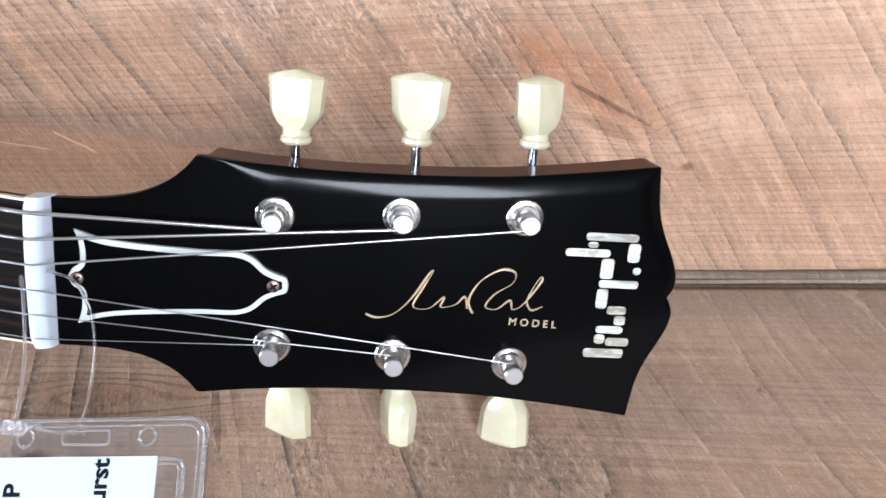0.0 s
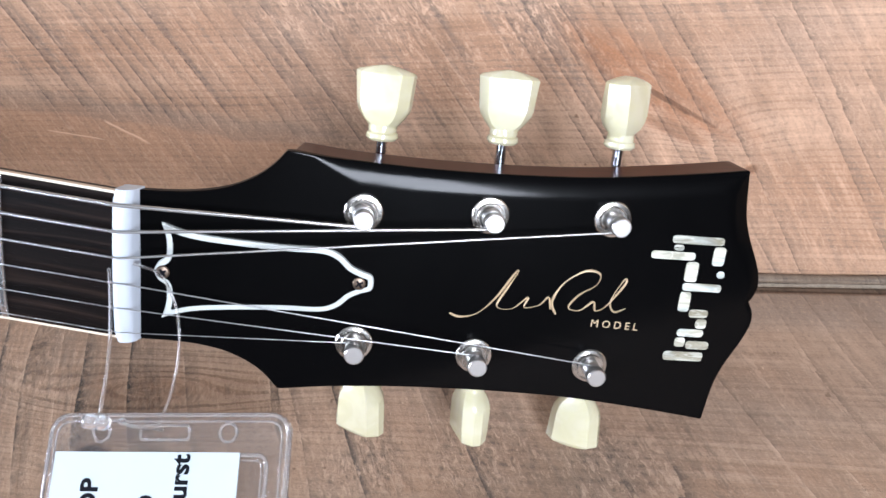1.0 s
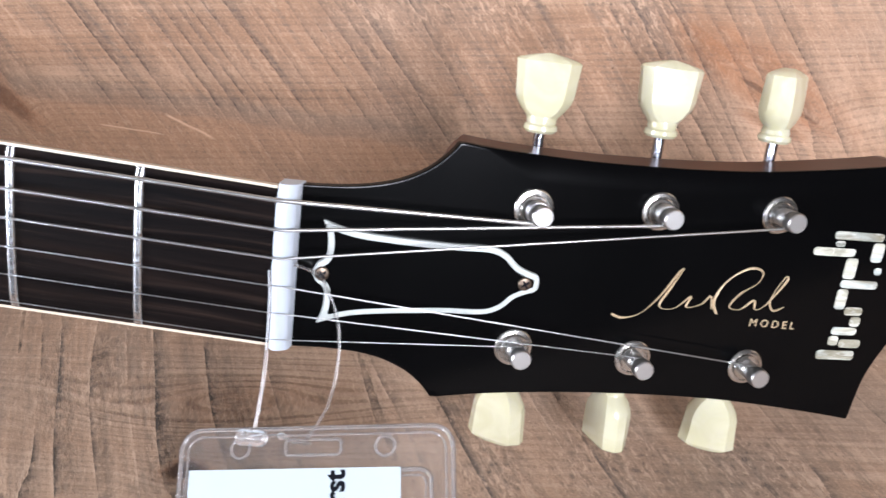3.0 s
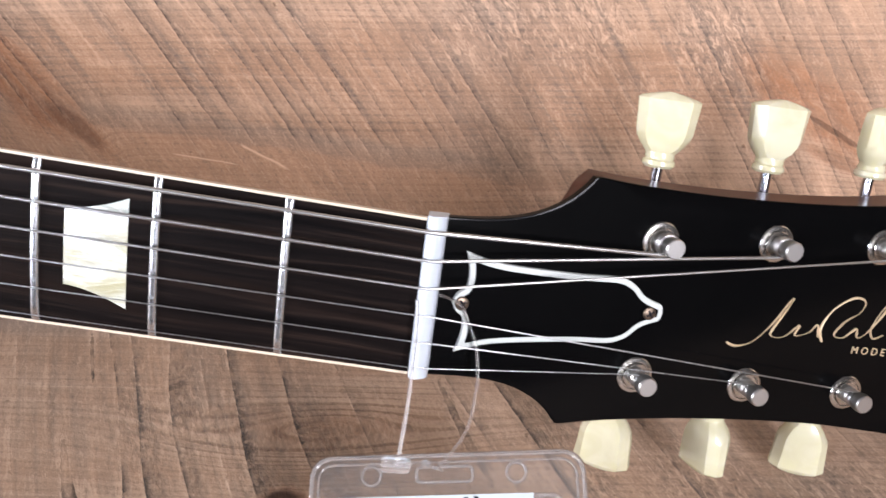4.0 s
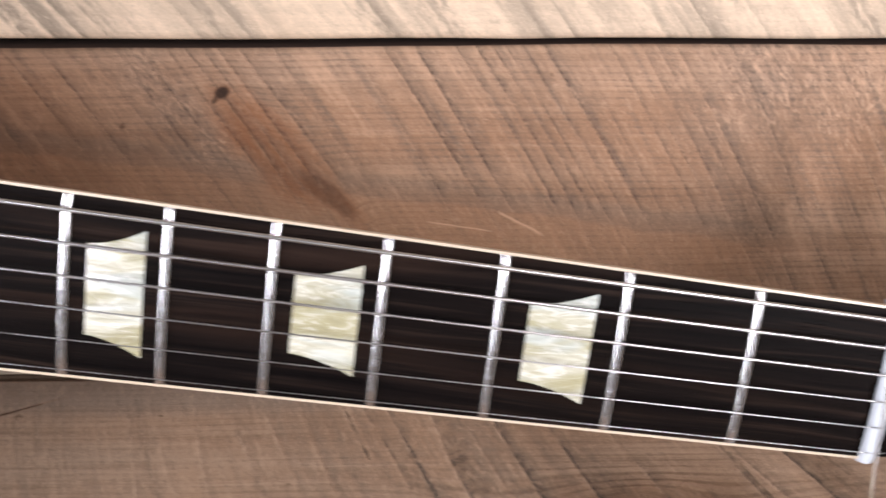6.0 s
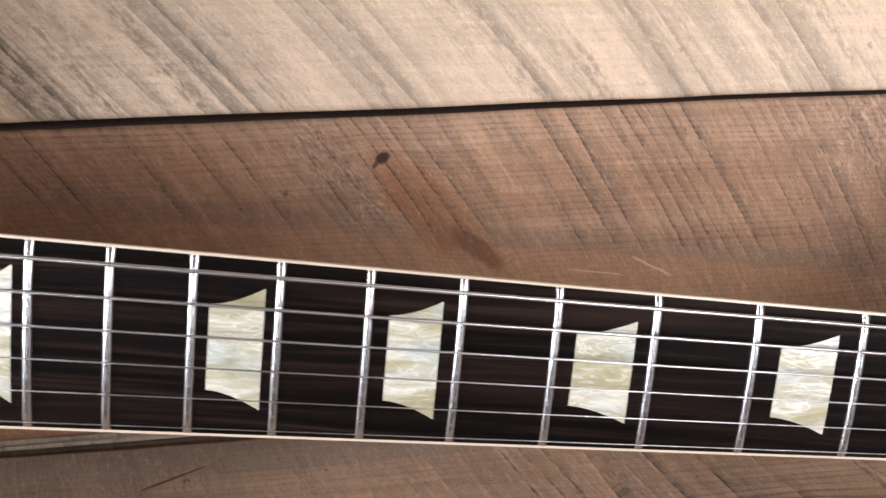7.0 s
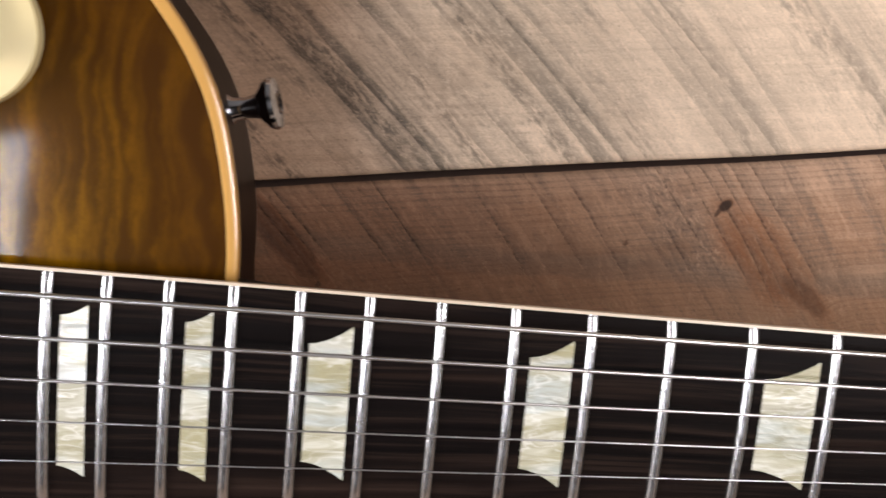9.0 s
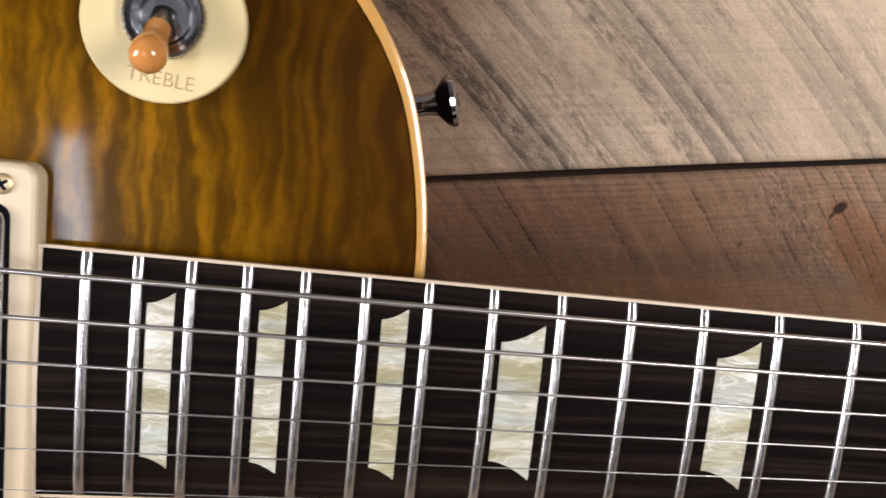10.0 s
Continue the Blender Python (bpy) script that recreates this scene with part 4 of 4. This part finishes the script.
LOOP = ((124.2, -7.2), (122.6, -3.2), (125.6, 2.8), (131.6, 6.8), (135.8, 6.0), (135.2, 2.6), (130.4, -0.8), (127.8, -4.8), (131.2, -5.6), (135, -2.6), (136, -5.4), (139.2, -3.6), (143.8, 3.6), (143.2, 4.6), (140.2, -2.0), (141.6, -5.4), (145, -4.2))
for run in (WAVE, LOOP):
    line = curve([HEAD @ Vector((x / 1000, y / 1000, 0.00006)) for x, y in run], 6)
    part("gold_flourish", tube(line, [0.00042 + 0.0002 * math.sin(k * 0.37) for k in range(len(line))], 6, 0.5), GOLD, guitar, "curling gold pen flourish")
lettering("model_lettering", "M O D E L", 0.0033, HEAD @ pose(0.1425, -0.0097, 0.0001, 0, 0, -2), GOLD, guitar, "small gold capital letters", 0.00006)

# body: one cutaway, an arched flamed top, amber edge strip
BODY = ((-378, 10), (-378, 22), (-378, 34), (-379.5, 48), (-383, 64), (-388, 76), (-396, 88), (-412, 106), (-438, 124), (-470, 136), (-505, 139), (-545, 132), (-590, 119), (-635, 118), (-680, 133), (-725, 153), (-765, 164), (-800, 150),
        (-826, 112), (-840, 55), (-842, 0), (-839, -58), (-824, -114), (-798, -150), (-762, -163), (-722, -153), (-680, -134), (-640, -122), (-600, -123), (-560, -136), (-520, -146), (-480, -142), (-440, -124), (-412, -100),
        (-400, -80), (-405, -66), (-422, -57), (-440, -45), (-450, -32), (-440, -24), (-412, -20), (-390, -6))
rim = [(p.x / 1000, p.y / 1000) for p in curve([(x, y, 0) for x, y in BODY], 5, True)]


def inset(s, z):
    out = []
    for x, y in rim:
        cx, cy = min(max(x, -0.74), -0.50), 0.0 if y > -0.02 or x < -0.5 else -0.02
        out.append((x + (cx - x) * s, y + (cy - y) * s, z))
    return out


EDGE = -0.0098
bm = bmesh.new()
prof = [(p[0], EDGE + p[1]) for p in curve([(x, y, 0) for x, y in ((0.0, 0.0), (0.015, 0.0002), (0.05, 0.0004), (0.1, 0.0007), (0.17, 0.0013), (0.25, 0.0020), (0.35, 0.0028), (0.45, 0.0035), (0.6, 0.0044), (0.85, 0.0050))], 3)]
layer = bm.verts.layers.float.new("burst")
rows = rings_mesh(bm, [inset(s, z) for s, z in prof], cap=False)
bm.faces.new(rows[-1])
for (s, _), row in zip(prof, rows):
    for v in row:
        v[layer] = s * 1.7
part("carved_top", bm, FLAME, guitar, "arched flamed maple top with amber to brown sunburst", 60.0)
bm = bmesh.new()
rows = rings_mesh(bm, [inset(0.019, EDGE + 0.0009), inset(0.010, EDGE + 0.0009), inset(0.0, EDGE + 0.0004), inset(-0.0012, EDGE - 0.0003), inset(-0.0014, EDGE - 0.0055), inset(0.002, EDGE - 0.0055)], cap=False)
part("body_binding", bm, AMBER_EDGE, guitar, "amber-cream edge strip round the top")
bm = bmesh.new()
rings_mesh(bm, [inset(0.0, EDGE - 0.001), inset(0.0, -0.060), inset(0.006, -0.0625), inset(0.02, -0.0635)])
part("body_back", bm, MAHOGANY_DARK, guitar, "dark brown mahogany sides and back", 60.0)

# strap button on the shoulder
aim = Matrix.Translation((-0.3848, 0.0652, -0.031)) @ Matrix.Rotation(radians(80), 4, "Y") @ Matrix.Rotation(radians(-14), 4, "X")
part("strap_button", lathe(((0.0040, -0.001), (0.0040, 0.0010), (0.0030, 0.0024), (0.0026, 0.0055), (0.0032, 0.0085), (0.0060, 0.0108), (0.0066, 0.0122), (0.0062, 0.0132), (0.0030, 0.0137), (0.0028, 0.0130), (0.0005, 0.0130)), aim), DARK_CHROME, guitar, "dark chrome strap button")
screw(aim @ Matrix.Translation((0, 0, 0.0130)), 0.0026, guitar, "cross-head strap screw")

# selector switch
washer = part("switch_washer", lathe(((0.0168, -0.0078), (0.0168, -0.0044), (0.0164, -0.0040), (0.0068, -0.0040), (0.0066, -0.0045)), Matrix.Translation((-0.4375, 0.0775, 0)), 56), CREAM_PLATE, guitar, "round cream plastic switch plate")
lettering("switch_lettering", "TREBLE", 0.0043, pose(-0.4376, 0.0657, -0.00395, 0, 0, -6), TAN, washer, "tan engraved capital letters", 0.00006, -0.00004)
knurl = bmesh.new()
rows = []
for h, r in ((-0.0042, 0.0081), (-0.0030, 0.0083), (-0.0014, 0.0081), (-0.0008, 0.0075), (-0.0009, 0.0067), (-0.0014, 0.0065), (-0.0014, 0.0057), (-0.0005, 0.0054), (-0.0005, 0.0047), (-0.0024, 0.0044)):
    rows.append([(-0.4372 + (r + (0.00022 if k % 2 and r > 0.007 else 0)) * math.cos(2 * math.pi * k / 84), 0.0782 + (r + (0.00022 if k % 2 and r > 0.007 else 0)) * math.sin(2 * math.pi * k / 84), h) for k in range(84)])
rings_mesh(knurl, rows)
part("switch_nut", knurl, WORN_CHROME, washer, "knurled chrome ring nut", 30.0)
lean = Matrix.Translation((-0.4372, 0.0785, -0.002)) @ Matrix.Rotation(radians(35), 4, "X")
part("switch_lever", lathe(((0.0024, 0.0), (0.0022, 0.005), (0.0018, 0.008)), lean, 16), NICKEL, washer, "nickel lever")
part("switch_tip", lathe(((0.0019, 0.0050), (0.0025, 0.0053), (0.0026, 0.0078), (0.0028, 0.0100), (0.0033, 0.0122), (0.0036, 0.0142), (0.0036, 0.0155), (0.0032, 0.0169), (0.0024, 0.0178), (0.0012, 0.0184), (0.0002, 0.0185)), lean, 28), TIP, washer, "glossy amber switch tip", 60.0)

# neck pickup and bridge
frame_line = [(p.x, p.y) for cx, cy, a in ((-0.0155, 0.041, 90), (-0.0155, -0.041, 180), (0.0155, -0.041, 270), (0.0155, 0.041, 0)) for p in
              [Vector((cx + 0.0035 * math.cos(radians(a + k * 18)), cy + 0.0035 * math.sin(radians(a + k * 18)))) for k in range(6)]]
at = Matrix.Translation((-0.4787, 0.0016, 0))
ring = part("pickup_ring", slab(frame_line, 0.0006, -0.0062, 0.0012, at), CREAM, guitar, "cream plastic pickup surround")
pan = [(p[0] * 0.69, p[1] * 0.79) for p in frame_line]
part("pickup_cover", slab(pan, 0.0030, -0.001, 0.0016, at), DARK_CHROME, ring, "mirror-bright metal pickup cover")
# the shaded gap round the cover is a black plate
part("pickup_gap", slab([(p[0] * 1.06, p[1] * 1.02) for p in pan], 0.0007, 0.0, 0.0, at), INK, ring, "black plate for the shaded gap round the cover")
for u in (-0.0122, 0.0122):
    for v in (-0.0400, 0.0400):
        screw(at @ Matrix.Translation((u, v, 0.0006)), 0.0022, ring, "cross-head screw", BRIGHT_BRASS)
part("bridge", box((0.012, 0.09, 0.013), Matrix.Translation((-0.6285, 0.0018, 0.0015)), 0.003), NICKEL, guitar, "plain nickel bridge bar")

# a wooden block under the lower side of the body
block = tagged(new("wooden_block"), "plain pine block propping the guitar body on the bench", "block")
part("block", box((0.09, 0.075, 0.0335), pose(-0.775, 0.02, 0.4672), 0.002), PINE_LATH, block)

# ---- the clear badge holder hanging from the nut ----
badge = tagged(new("badge_holder"), "clear vinyl badge holder with printed white card tied to nut", "price tag")
badge.matrix_world = Matrix.Translation((0.0075, -0.0108, 0.5020)) @ pose(0, 0, 0, 35, 0, 0) @ pose(0, 0, 0, 0, 0, 3.4)
WIDE, TALL = 0.0755, 0.098


def rim_tube(line, z, r):
    pts = [(p[0], p[1], z) for p in line]
    return tube(pts + pts[:2], r, 8)


part("sleeve", slab(round_rect(WIDE, TALL, 0.006, 0, -TALL / 2), 0.0006, -0.0006, 0.0003), VINYL, badge, "clear vinyl sleeve")
part("welded_edge", rim_tube(round_rect(WIDE - 0.0016, TALL - 0.0016, 0.0055, 0, -TALL / 2), 0.0004, 0.0006), FROSTED, badge, "raised clear edge")
part("welded_edge", rim_tube(round_rect(WIDE - 0.013, TALL - 0.016, 0.003, 0, -TALL / 2 - 0.004), 0.0006, 0.0006), FROSTED, badge, "raised clear inner seam")
part("welded_edge", rim_tube(round_rect(WIDE - 0.0052, TALL - 0.0052, 0.0042, 0, -TALL / 2), 0.0005, 0.00032), FROSTED, badge, "fine clear ridge inside the edge")
part("welded_edge", rim_tube(round_rect(WIDE - 0.0158, TALL - 0.0188, 0.002, 0, -TALL / 2 - 0.004), 0.0006, 0.0003), FROSTED, badge, "fine clear ridge inside the seam")
for x in (-0.0205, 0.0190):
    part("eyelet", rim_tube([(x + 0.0026 * math.cos(2 * math.pi * k / 20), -0.0058 + 0.0026 * math.sin(2 * math.pi * k / 20)) for k in range(20)], 0.0006, 0.00045), FROSTED, badge, "round punched hole")
part("slot", rim_tube(round_rect(0.0152, 0.0040, 0.0012, -0.0005, -0.0058), 0.0006, 0.00045), FROSTED, badge, "long punched slot")
part("card", box((0.0575, 0.083, 0.0004), pose(-0.0055, -0.0113 - 0.0415, 0.0010)), PAPER, badge, "white printed card")
for text, x, y in (("TOP", -0.0215, -0.0262), ("O", -0.0035, -0.0262), ("Burst", 0.0060, -0.0203)):
    lettering("lettering", text, 0.0076, pose(x, y, 0.00125, 0, 0, 90), INK, badge, "black printed letters", 0.00003, 0.00024)


def from_guitar(x, y, z):
    return badge.matrix_world.inverted() @ SEAT @ Vector((x, y, z))


loop = [from_guitar(*p) for p in ((0.0013, -0.0034, 0.0010), (0.0020, -0.0040, -0.0060), (0.0023, -0.0050, -0.0186), (0.0024, -0.0070, -0.0280), (0.0020, -0.0100, -0.0385))]
part("cord", tube(curve(loop, 8), 0.00046, 8), CORD, badge, "clear plastic cord")
loop = [from_guitar(*p) for p in ((0.0066, -0.0002, 0.0022), (0.0120, 0.0030, -0.0006), (0.0150, 0.0042, -0.0060), (0.0180, 0.0030, -0.0126), (0.0193, 0.0010, -0.0222), (0.0180, -0.0010, -0.0342), (0.0125, 0.0020, -0.0464))]
part("cord", tube(curve(loop, 8), 0.0004, 8), CORD, badge, "clear plastic cord")
clip_at = from_guitar(0.0018, -0.0112, -0.0408)
along_x = Matrix.Translation(clip_at) @ pose(0, 0, 0, 0, 90, 0)
part("clasp", lathe(((0.0006, -0.0039), (0.0017, -0.0037), (0.0021, -0.0030), (0.0021, -0.0004), (0.0019, 0.0), (0.0021, 0.0004), (0.0021, 0.0027), (0.0016, 0.0035), (0.0007, 0.0038)), along_x @ pose(0, 0, 0, 5), 18), FROSTED, badge, "clear moulded clasp")
part("bead", lathe(((0.0002, -0.0010), (0.0008, -0.0007), (0.0010, 0.0), (0.0008, 0.0007), (0.0002, 0.0010)), Matrix.Translation((0.0075, 0.0002, 0)) @ along_x, 14), FROSTED, badge, "small clear bead on the cord")
part("cord", tube(curve([clip_at, clip_at + Vector((0.006, 0.0004, 0)), clip_at + Vector((0.010, -0.001, -0.0004)), Vector((-0.0010, -0.0050, 0.0010))], 6), 0.0004, 8), CORD, badge, "clear plastic cord")
